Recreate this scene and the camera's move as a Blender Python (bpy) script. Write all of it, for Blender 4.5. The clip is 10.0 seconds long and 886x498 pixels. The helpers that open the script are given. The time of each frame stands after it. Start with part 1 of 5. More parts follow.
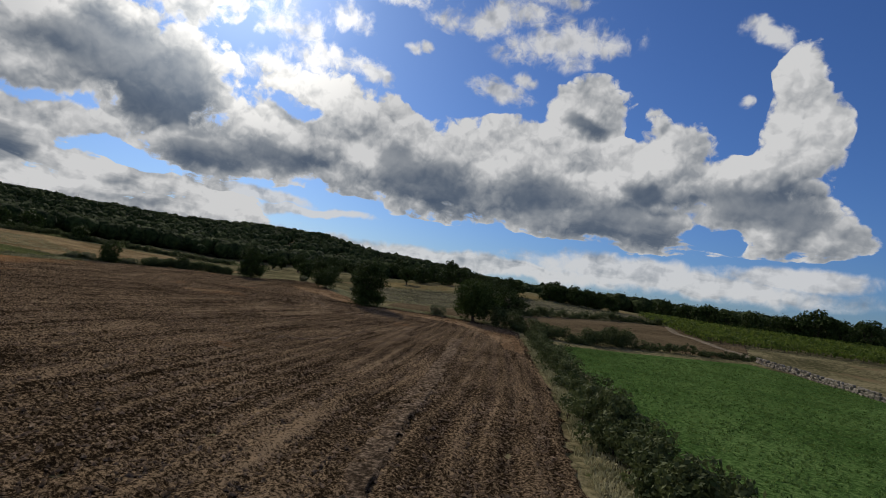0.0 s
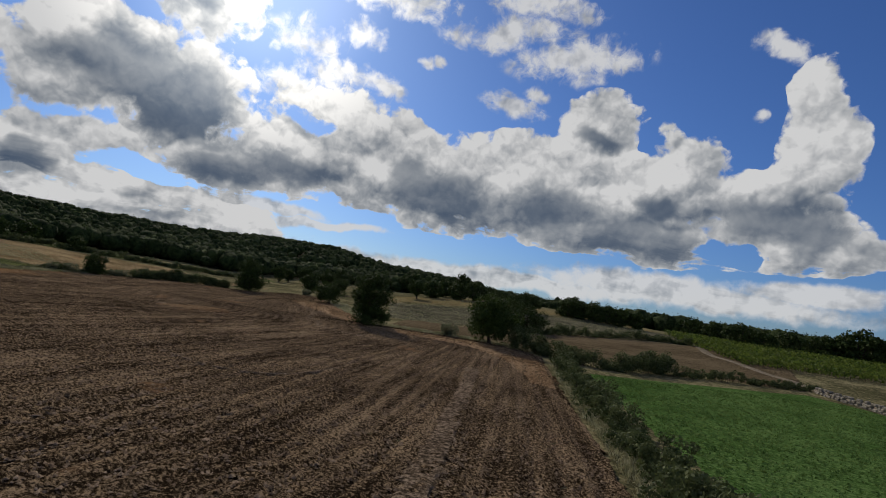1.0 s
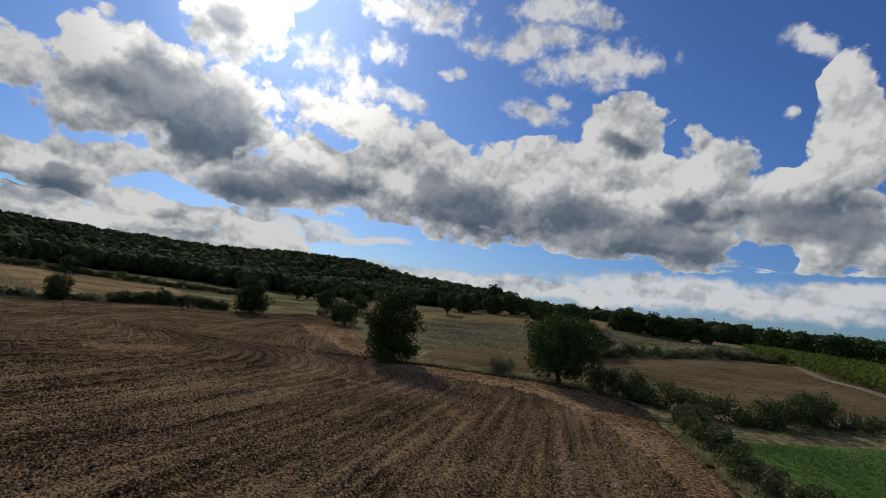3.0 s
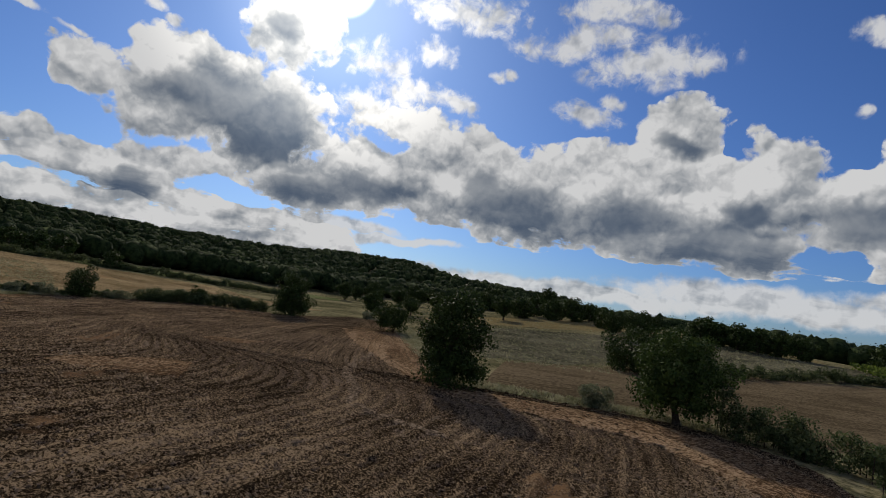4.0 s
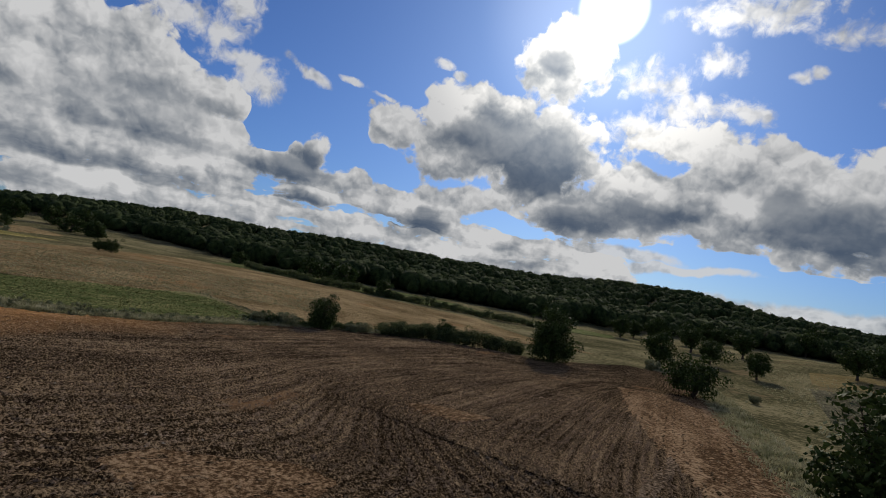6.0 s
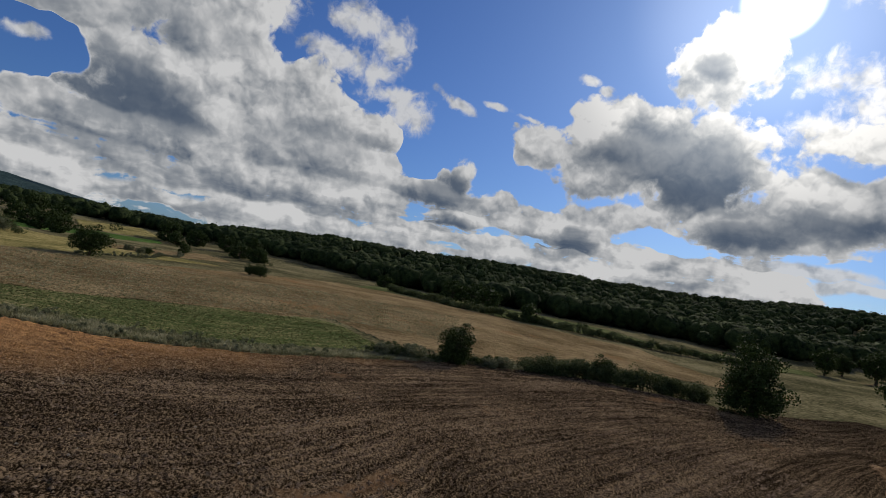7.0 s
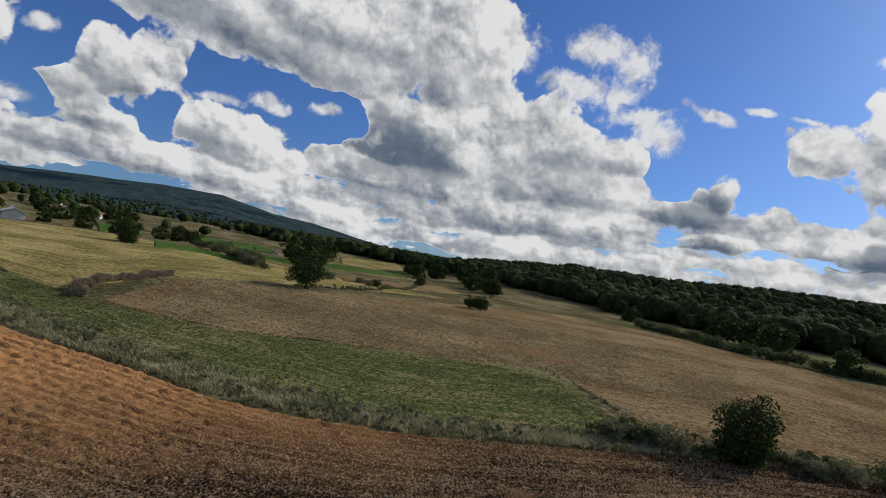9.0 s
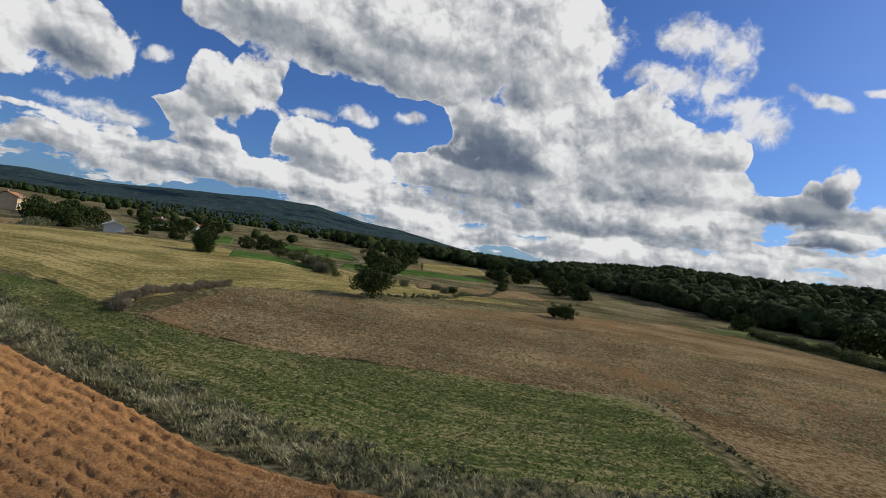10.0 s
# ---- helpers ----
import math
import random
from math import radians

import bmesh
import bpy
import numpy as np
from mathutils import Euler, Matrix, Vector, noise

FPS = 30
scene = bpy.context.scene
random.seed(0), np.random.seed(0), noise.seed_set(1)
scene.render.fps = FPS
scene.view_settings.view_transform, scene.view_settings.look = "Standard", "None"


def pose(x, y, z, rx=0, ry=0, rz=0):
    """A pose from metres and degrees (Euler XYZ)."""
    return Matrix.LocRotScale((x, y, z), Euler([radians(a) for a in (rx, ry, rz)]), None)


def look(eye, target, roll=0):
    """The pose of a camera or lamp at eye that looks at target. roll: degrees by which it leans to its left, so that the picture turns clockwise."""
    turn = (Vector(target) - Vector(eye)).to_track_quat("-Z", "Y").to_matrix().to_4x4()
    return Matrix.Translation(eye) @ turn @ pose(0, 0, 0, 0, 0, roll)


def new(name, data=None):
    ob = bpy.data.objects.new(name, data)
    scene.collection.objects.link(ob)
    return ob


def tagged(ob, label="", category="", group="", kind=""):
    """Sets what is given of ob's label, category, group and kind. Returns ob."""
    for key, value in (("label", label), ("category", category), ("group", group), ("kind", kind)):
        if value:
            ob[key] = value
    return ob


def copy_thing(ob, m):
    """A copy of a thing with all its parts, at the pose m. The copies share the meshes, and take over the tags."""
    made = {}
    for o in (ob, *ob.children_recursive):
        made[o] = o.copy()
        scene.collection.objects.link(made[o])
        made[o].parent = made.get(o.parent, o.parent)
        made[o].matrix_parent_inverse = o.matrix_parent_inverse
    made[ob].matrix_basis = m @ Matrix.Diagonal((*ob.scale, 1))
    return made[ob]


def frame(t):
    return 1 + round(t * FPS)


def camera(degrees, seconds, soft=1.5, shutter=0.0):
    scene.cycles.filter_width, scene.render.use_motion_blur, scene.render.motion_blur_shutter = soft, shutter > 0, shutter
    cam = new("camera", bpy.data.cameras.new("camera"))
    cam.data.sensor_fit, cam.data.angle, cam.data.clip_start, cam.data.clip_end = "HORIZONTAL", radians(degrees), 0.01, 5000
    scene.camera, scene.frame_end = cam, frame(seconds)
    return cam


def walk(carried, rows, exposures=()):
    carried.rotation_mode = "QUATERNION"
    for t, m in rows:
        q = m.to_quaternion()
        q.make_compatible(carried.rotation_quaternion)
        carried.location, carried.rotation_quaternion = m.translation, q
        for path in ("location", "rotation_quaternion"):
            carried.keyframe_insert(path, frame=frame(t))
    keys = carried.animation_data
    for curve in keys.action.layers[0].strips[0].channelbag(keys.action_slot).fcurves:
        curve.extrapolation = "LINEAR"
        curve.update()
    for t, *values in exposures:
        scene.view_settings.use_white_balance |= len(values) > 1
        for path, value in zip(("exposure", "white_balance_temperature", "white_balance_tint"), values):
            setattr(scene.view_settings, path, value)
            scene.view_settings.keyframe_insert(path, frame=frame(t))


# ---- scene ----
cam = camera(78.0, 10.0, soft=0.9)
PATH = [
    (0, (-3.38, 1.15, 6.18), (-3.394, 11.127, 6.814), 8.56),
    (0.5, (-3.4, 5.6, 6.38), (-3.55, 15.572, 7.049), 8.90),
    (1, (-3.42, 9.88, 6.49), (-3.687, 19.844, 7.335), 8.90),
    (1.5, (-3.7, 14.97, 6.74), (-4.103, 24.919, 7.636), 8.64),
    (2, (-4.22, 19.84, 6.84), (-4.764, 29.776, 7.815), 8.13),
    (3.5, (-6.85, 34.31, 7.46), (-7.822, 44.213, 8.425), 7.01),
    (4, (-8.38, 40.14, 7.45), (-10.025, 49.966, 8.345), 8.47),
    (4.5, (-9.83, 44.76, 7.66), (-12.541, 54.36, 8.419), 10.72),
    (5, (-11.77, 48.89, 8.11), (-15.665, 58.077, 8.754), 11.93),
    (6.5, (-17.59, 62.69, 8.62), (-24.69, 69.703, 9.264), 9.25),
    (7, (-21.65, 66.1, 8.86), (-29.639, 72.082, 9.432), 9.84),
    (7.5, (-25.34, 68.82, 8.94), (-34.015, 73.766, 9.52), 10.33),
    (8, (-28.62, 71.44, 9.03), (-37.78, 75.423, 9.584), 10.17),
    (8.5, (-32.16, 73.64, 9.15), (-41.687, 76.642, 9.618), 9.53),
    (9, (-35.75, 76.14, 9.31), (-45.548, 78.096, 9.698), 9.08),
    (9.5, (-38.94, 78.11, 9.51), (-48.884, 79.119, 9.801), 8.68),
    (10, (-43.24, 78.77, 9.72), (-53.233, 79.178, 9.953), 8.22),
]
walk(cam, [(t, look(eye, target, roll)) for t, eye, target, roll in PATH],
     [(0, -0.35), (5, -0.35), (6.5, -0.42), (7.2, -0.42), (8.5, -0.2), (10, 0.0)])

# ---------- world: sky with broken cumulus ----------
SUN_AZ, SUN_EL = 24.2, 28.9          # degrees left of north (+y), and above the horizon


def heading(az, el=0.0):
    a, e = radians(az), radians(el)
    return Vector((-math.sin(a) * math.cos(e), math.cos(a) * math.cos(e), math.sin(e)))


world = bpy.data.worlds.new("sky")
scene.world = world
world.use_nodes = True
WN, WL = world.node_tree.nodes, world.node_tree.links
WN.clear()


def wn(kind, **values):
    n = WN.new(kind)
    for key, value in values.items():
        setattr(n, key, value)
    return n


def wmath(op, a, b=0.0, clamp=False):
    n = wn("ShaderNodeMath", operation=op, use_clamp=clamp)
    for k, v in enumerate((a, b)):
        if isinstance(v, (int, float)):
            n.inputs[k].default_value = v
        else:
            WL.new(v, n.inputs[k])
    return n.outputs[0]


def wramp(value, lo, hi, a=0.0, b=1.0):
    n = wn("ShaderNodeMapRange", interpolation_type="SMOOTHSTEP")
    WL.new(value, n.inputs[0])
    for k, v in enumerate((lo, hi, a, b)):
        n.inputs[k + 1].default_value = v
    return n.outputs[0]


def wmix(fac, a, b, blend="MIX"):
    n = wn("ShaderNodeMix", data_type="RGBA", blend_type=blend)
    for sock, v in ((n.inputs[0], fac), (n.inputs[6], a), (n.inputs[7], b)):
        if isinstance(v, (int, float)):
            sock.default_value = v
        elif isinstance(v, tuple):
            sock.default_value = (*v, 1.0)
        else:
            WL.new(v, sock)
    return n.outputs[2]


def wnoise(vector, scale, detail, rough=0.55, distortion=0.0):
    n = wn("ShaderNodeTexNoise")
    n.inputs["Scale"].default_value, n.inputs["Detail"].default_value = scale, detail
    n.inputs["Roughness"].default_value, n.inputs["Distortion"].default_value = rough, distortion
    WL.new(vector, n.inputs["Vector"])
    return n


ray_dir = wn("ShaderNodeTexCoord").outputs["Generated"]


def shifted(vector, by):
    n = wn("ShaderNodeVectorMath", operation="ADD")
    WL.new(vector, n.inputs[0])
    n.inputs[1].default_value = by
    return n.outputs[0]


def warped(vector, scale, amount, detail=3):
    """The directions, stirred by noise."""
    n = wnoise(vector, scale, detail, 0.55)
    c = wn("ShaderNodeVectorMath", operation="SUBTRACT")
    WL.new(n.outputs["Color"], c.inputs[0])
    c.inputs[1].default_value = (0.5, 0.5, 0.5)
    s = wn("ShaderNodeVectorMath", operation="SCALE")
    WL.new(c.outputs[0], s.inputs[0])
    s.inputs["Scale"].default_value = amount
    a = wn("ShaderNodeVectorMath", operation="ADD")
    WL.new(vector, a.inputs[0])
    WL.new(s.outputs[0], a.inputs[1])
    return a.outputs[0]


bent = warped(ray_dir, 11.0, 0.045)


def puff(az, el, wide, high, lean=0.0, vector=None, lit=None):
    """A soft patch of the sky: 1 at its middle, 0 at its rim. Degrees; half sizes; lean: its right end down."""
    out = heading(az, el)
    right = Vector((math.cos(radians(az)), math.sin(radians(az)), 0))
    up = right.cross(-out)
    turn = Matrix((right, up, out)).transposed() @ Matrix.Rotation(radians(-lean), 3, "Z")
    m = wn("ShaderNodeMapping", vector_type="TEXTURE")
    m.inputs["Location"].default_value = out
    m.inputs["Rotation"].default_value = turn.to_euler()
    m.inputs["Scale"].default_value = (math.tan(radians(wide * 1.32)), math.tan(radians(high * 1.32)), 0.6)
    WL.new(bent if vector is None else vector, m.inputs["Vector"])
    g = wn("ShaderNodeTexGradient", gradient_type="SPHERICAL")
    WL.new(m.outputs[0], g.inputs[0])
    if lit is None:
        return g.outputs["Fac"]
    local = turn.transposed() @ lit
    way = Vector((local.x, local.y)).normalized()
    axis = turn @ Vector((way.x / math.tan(radians(wide * 1.32)), way.y / math.tan(radians(high * 1.32)), 0))
    side = wn("ShaderNodeVectorMath", operation="DOT_PRODUCT")
    WL.new(bent, side.inputs[0])
    side.inputs[1].default_value = axis
    return g.outputs["Fac"], wmath("SUBTRACT", side.outputs["Value"], axis.dot(out))


def wramp_line(value, lo, hi):
    n = wn("ShaderNodeMapRange")
    WL.new(value, n.inputs[0])
    n.inputs[1].default_value, n.inputs[2].default_value = lo, hi
    return n.outputs[0]


def join(a, b, soft=0.10):
    n = wn("ShaderNodeMath", operation="SMOOTH_MAX")
    WL.new(a, n.inputs[0])
    WL.new(b, n.inputs[1])
    n.inputs[2].default_value = soft
    return n.outputs[0]


def gather(*patches, vector=None, soft=0.10):
    """Patches (az, el, wide, high, lean) grown together; 0 clear of them."""
    start = None
    for p in patches:
        q = puff(*p, vector=vector)
        start = q if start is None else join(q, start, soft)
    return wramp_line(start, soft, 1.0)


def heaped(patches, lit, soft=0.10):
    """Heaps grown together, and how far each spot lies on the lit side of its own heap."""
    total = None
    for p in patches:
        q, side = puff(*p, lit=lit)
        w = wmath("POWER", q, 5.0)
        ws = wmath("MULTIPLY", w, side)
        both = wn("ShaderNodeCombineXYZ")
        WL.new(w, both.inputs[0])
        WL.new(ws, both.inputs[1])
        if total is None:
            total = both.outputs[0]
            continue
        add = wn("ShaderNodeVectorMath", operation="ADD")
        WL.new(total, add.inputs[0])
        WL.new(both.outputs[0], add.inputs[1])
        total = add.outputs[0]
    split = wn("ShaderNodeSeparateXYZ")
    WL.new(total, split.inputs[0])
    return wramp_line(wmath("POWER", split.outputs[0], 0.2), soft, 1.0), wmath("DIVIDE", split.outputs[1], wmath("ADD", split.outputs[0], 1e-6))


def billow(vector, scale, detail=2.0):
    """Rounded heads of cumulus: 0 in the creases, 1 on the heads."""
    n = wn("ShaderNodeTexVoronoi", feature="SMOOTH_F1", normalize=True)
    n.inputs["Scale"].default_value, n.inputs["Detail"].default_value = scale, detail
    n.inputs["Roughness"].default_value, n.inputs["Lacunarity"].default_value = 0.5, 2.2
    n.inputs["Smoothness"].default_value = 0.35
    WL.new(vector, n.inputs["Vector"])
    return wmath("SUBTRACT", 1.0, n.outputs["Distance"])


# heaped cloud, thin cloud, low bands and grey undersides: azimuth, elevation, half width, half height and lean
HEAPS_A = (
    (28.4, 23.7, 3.8, 3.6, -7), (34.2, 16, 8.3, 3.3, 7), (29, 14.7, 5.6, 4.3, 18), (34.6, 18.4, 6, 2.1, -7), (44.5, 15.2, 1.7, 1.9, 23), (36.8, 13.2, 5.5, 1.8, 13),
    (24.4, 9, 5.7, 2.4, 7), (19.3, 11, 5.3, 3.1, 3), (14.4, 15.3, 6.3, 3.7, -7), (7.4, 15.4, 4.6, 2.9, -2), (12, 11, 8.2, 2.6, 1), (1.8, 11.7, 7.3, 4.4, -2),
    (-6.4, 12.5, 6.5, 4.5, -7), (-13.2, 11.8, 7, 4.9, -7), (-20, 13.7, 5.5, 3.7, -7), (-23.4, 16.3, 2.6, 1.8, -7), (-27.6, 13.2, 5.1, 3.3, -7), (-31.5, 16.7, 3.2, 4.9, -7),
    (-32.2, 22, 2.1, 2.9, -7),
)
HEAPS_B = (
    (-16.6, 8.4, 9.5, 2.1, 0), (-29, 10.1, 6.1, 2.4, -2), (-13.1, 19.2, 3.6, 2.9, 3), (-18.9, 18.1, 1.5, 1.4, -7), (-32.5, 8.7, 4.9, 1.6, -1), (35.6, 8.5, 2.5, 1.1, -2),
    (34.4, 5.8, 3.3, 1.5, -8), (30.5, 5.5, 5.9, 1.5, -2), (22.5, 3.8, 6.3, 1.5, 0),
)
HEAPS_C = (
    (104.9, 20.8, 10, 3.7, 0), (89.6, 22.6, 15.5, 5, 0), (95.5, 18.8, 10.7, 2.8, 0), (78.3, 23.5, 6, 3.3, 0), (81.1, 25.8, 8, 2.7, 0), (123.1, 13.9, 4.5, 3.2, 0),
    (111.3, 12.9, 5.9, 2.9, -9), (114.8, 10.9, 2.8, 1.9, 0), (108.2, 14.8, 3, 2.3, 0), (112.1, 8.3, 3.5, 2.1, 0), (115.4, 5.9, 5.1, 1.6, 0), (118.2, 4.3, 2.6, 1.2, 0),
    (108.7, 5.6, 4.7, 1.4, 0), (102, 9.8, 6, 3, 0), (98.3, 7.7, 4.8, 2.1, 0), (92.3, 9.6, 2.3, 1.8, 0), (87.9, 8.3, 6.3, 2.2, 0), (95.8, 6.4, 3.7, 1.5, 0),
    (79.8, 18, 5.6, 4.4, 0), (83.3, 13.7, 6.7, 3.7, 0), (75.9, 15.7, 8.2, 4.7, 0), (70.8, 16.2, 4.5, 3.7, 0), (78.8, 12, 11.7, 3.4, 0), (67.6, 13.7, 5.1, 3.4, 0),
    (62.3, 13.6, 4, 2.1, 0), (69.3, 10.2, 11.1, 3.2, 0), (79.5, 8.4, 10, 2.8, 0), (83.9, 5.7, 11.4, 2, 0), (72.2, 6.7, 12.1, 2.9, 0), (64.9, 6.2, 6.2, 2.3, 0),
    (89.9, 6.2, 5.7, 1.8, 0), (77.5, 3.3, 10.7, 1.4, 0), (67.3, 3.6, 7.6, 1.2, 0),
)
HEAPS_D = (
    (52.9, 10.8, 2.8, 2.4, 0), (54.9, 8.6, 5.8, 1.7, 0), (50.1, 8.5, 4.1, 1.5, 0), (52, 6.4, 5, 1.3, 0), (58.2, 9.1, 2.5, 1, 0), (47.1, 9, 2.4, 1.4, 0),
    (47.2, 7.1, 2.8, 1.2, 0), (56.3, 4.8, 6.5, 1, 0), (49.7, 4.6, 5.6, 1, 0), (59.9, 6.8, 3.2, 1.6, 0), (62.3, 5.9, 5, 1.6, 0), (43.4, 7.3, 4.9, 2.2, 0),
    (38.7, 6.9, 4.2, 2.1, 0), (36.8, 9.1, 5.8, 1.5, 0), (34.2, 6.4, 3.4, 1.6, 0), (47.6, 4.3, 4.4, 1.1, 0), (46.5, 15.3, 3, 2.1, 0),
)
THIN_A = (
    (19.1, 22.8, 4.2, 1.9, 1), (15.7, 20.4, 4.7, 1.9, 1), (20.1, 18.3, 3.3, 2, -7), (13.3, 24.4, 2.4, 1.5, -7), (10.2, 20.2, 3.1, 1.3, -7), (15.9, 17.4, 6.2, 1.9, -7),
    (-3.5, 20.3, 3.1, 1.1, -12), (-6, 21.6, 1.2, 0.9, -27), (10.3, 28.6, 6.7, 1.9, 1), (-5, 29.7, 5.5, 1.6, -2), (-1.8, 27, 6.3, 2, 7), (-9.4, 25.3, 6.7, 2.2, 9),
    (-28.6, 26.2, 2.4, 1, -29), (-27.6, 20, 0.7, 0.6, -7), (39.1, 21.3, 0.9, 0.6, -7), (46.3, 17.8, 1.5, 0.3, -7), (6.3, 23.2, 0.9, 0.6, -7), (5.1, 23.4, 0.8, 0.5, -7),
)
THIN_B = (
    (49.8, 18.6, 1.5, 0.4, -10), (41.1, 22.2, 1.1, 0.6, -10), (65.3, 23.7, 3.7, 2.1, 0), (66.9, 20.1, 3.9, 1.8, 0), (61.5, 22.2, 2, 2.6, 0), (63.1, 19.5, 2.5, 1.3, 0),
    (61.3, 17.8, 3.3, 1.1, 0), (59.6, 16, 3.2, 2.1, 16), (54.3, 18.1, 2.7, 0.7, -24), (98.7, 13.3, 2.3, 0.8, 0), (93, 14.1, 1.7, 0.7, 0), (102.5, 12.7, 2.5, 0.6, 0),
    (117.6, 14.7, 1.5, 0.9, 0), (74.7, 22.8, 3.8, 2.4, 0), (89.3, 17.4, 2.6, 0.6, 0), (122.4, 9.1, 2.9, 0.7, 0), (120.8, 8.7, 3.5, 1, 0), (118.9, 6.5, 2.8, 0.9, 0),
    (121.7, 4.1, 1.1, 0.6, 0),
)
BANDS_A = (
    (14.2, 5.4, 6.4, 0.5, 3), (-1.6, 2.6, 19.3, 1.2, 1), (-22.3, 3.8, 14.7, 1.5, -1), (-32.7, 5, 6.5, 1.1, -1), (19.6, 2.9, 6.2, 1, 1), (19.8, 6.2, 5.4, 0.7, -2),
    (84.8, 3.3, 8.3, 0.8, 0),
)
SHADE_A = (
    (28.9, 23.5, 1.5, 1.5, -7), (34.1, 15.3, 7.1, 2.5, 10), (28.9, 14.2, 4.9, 3.6, 18), (26.9, 11.9, 4, 2.1, 3), (23.8, 8.8, 4.6, 1.4, 7), (17.2, 10.5, 4, 1.7, 3),
    (2.2, 10.2, 5.6, 2.7, -3), (6.1, 12.1, 2.3, 1.5, -7), (-10, 10.4, 4.2, 2.6, -2), (-16.6, 8.4, 7.9, 1.9, -1), (-19.7, 11.4, 2.3, 1.2, -7), (-28.5, 11.3, 5.3, 2, -2),
    (-32.1, 10.8, 3.3, 2.5, -7), (-13.2, 17.8, 2.1, 0.9, -7), (40.2, 6.3, 1.7, 1.2, -8),
)
SHADE_B = (
    (86.2, 12, 6.4, 3.2, 0), (81.6, 10.4, 3.7, 1.4, 0), (53.4, 9.2, 3.2, 1.5, 0), (53, 6, 2.8, 0.8, 0), (39.6, 5.7, 2.3, 1, 0),
)
PALE_SHADE = (
    (112.5, 11, 4.6, 1.8, -9), (123.7, 12.8, 3.3, 2.2, 0), (92.1, 19.2, 14.8, 2.6, 0), (105.3, 19.4, 7.6, 2, 0), (68.4, 11.7, 7.5, 2.1, 0), (84, 6.4, 8.3, 0.7, 0),
    (74.9, 5.4, 8.7, 0.8, 0), (66.9, 8.7, 7.5, 0.7, 0), (102.9, 8.3, 4.8, 1, 0), (112, 7.5, 2.7, 0.7, 0), (77.5, 2.7, 7.6, 0.6, 0), (87.7, 7.4, 5, 0.6, 0),
    (57.1, 8.1, 3, 0.8, 0), (114.8, 5, 3.8, 0.5, 0),
)
CLEAR = (
    (97.1, 14.1, 8.7, 1.7, -4), (116.3, 13.4, 2, 2.2, 0), (117.1, 8.8, 1.1, 1.6, 0), (55.9, 14.9, 3.1, 3.8, 0), (93.5, 12, 2.1, 1.2, 0),
    (107.9, 10.3, 1.2, 2.6, 0), (71.7, 20.4, 1.2, 2.5, 0), (44.8, 10.5, 2.2, 1.3, 0), (31.9, 7.3, 3.9, 0.9, 0), (16.9, 15.5, 2.7, 1.1, 0), (7, 5.2, 8.9, 0.7, 0),
    (-7.1, 5.5, 5.3, 0.8, 0), (49.7, 14.6, 2, 2, 0), (4.5, 21.1, 2.6, 3.1, 0), (-27.8, 18.4, 1.9, 3.2, 0), (-26.6, 8.1, 3, 0.8, 0),
    (-18.3, 18.2, 1.3, 1.3, 0),
)
HEAPS_BEHIND = ((-55, 13, 12, 5, 0), (-75, 20, 14, 6, 0), (133, 14, 7, 4, 0), (136, 6, 9, 2, 0), (150, 16, 14, 6, 0), (178, 12, 16, 5, 0), (-110, 14, 14, 5, 0),
                (-140, 18, 13, 7, 0), (40, 48, 18, 9, 0), (-60, 50, 22, 9, 0), (140, 45, 20, 9, 0), (-150, 50, 18, 8, 0), (90, 58, 14, 7, 0))
HEAPS_LOW = ((30, 3.6, 8, 1.3, 0), (45, 3.4, 9, 1.5, 0), (60, 3.5, 10, 1.7, 0), (75, 3.2, 10, 1.7, 0), (90, 3.8, 8, 1.5, 0), (99, 5.4, 7, 1.5, 2), (110, 6.2, 8, 1.7, 0), (122, 5.6, 9, 2, 0))
HEAPS = tuple((az, el, wide * 1.12 + 0.3, high * 1.12 + 0.3, lean) for az, el, wide, high, lean in HEAPS_LOW + HEAPS_A + HEAPS_B + HEAPS_BEHIND) + HEAPS_C + HEAPS_D
SUN_DIR = heading(SUN_AZ, SUN_EL)
LIT_FROM = (SUN_DIR + Vector((0, 0, 0.9))).normalized()

gaps = gather(*((az, el, wide * 1.25, high * 1.25, lean) for az, el, wide, high, lean in CLEAR), soft=0.03)
grown, lit_side = heaped(HEAPS, LIT_FROM)
body = wmath("SUBTRACT", wmath("MINIMUM", grown, 0.72), wmath("MULTIPLY", gaps, 0.85), True)
thin = gather(*THIN_A, *THIN_B, soft=0.03)
band = gather(*BANDS_A, soft=0.03)
shade = gather(*((az, el, wide * 1.35, high * 1.4, lean) for az, el, wide, high, lean in SHADE_A + SHADE_B), vector=warped(ray_dir, 13.0, 0.06), soft=0.16)
pale = gather(*((az, el, wide * 1.3, high * 1.3, lean) for az, el, wide, high, lean in PALE_SHADE), vector=warped(ray_dir, 13.0, 0.06), soft=0.12)

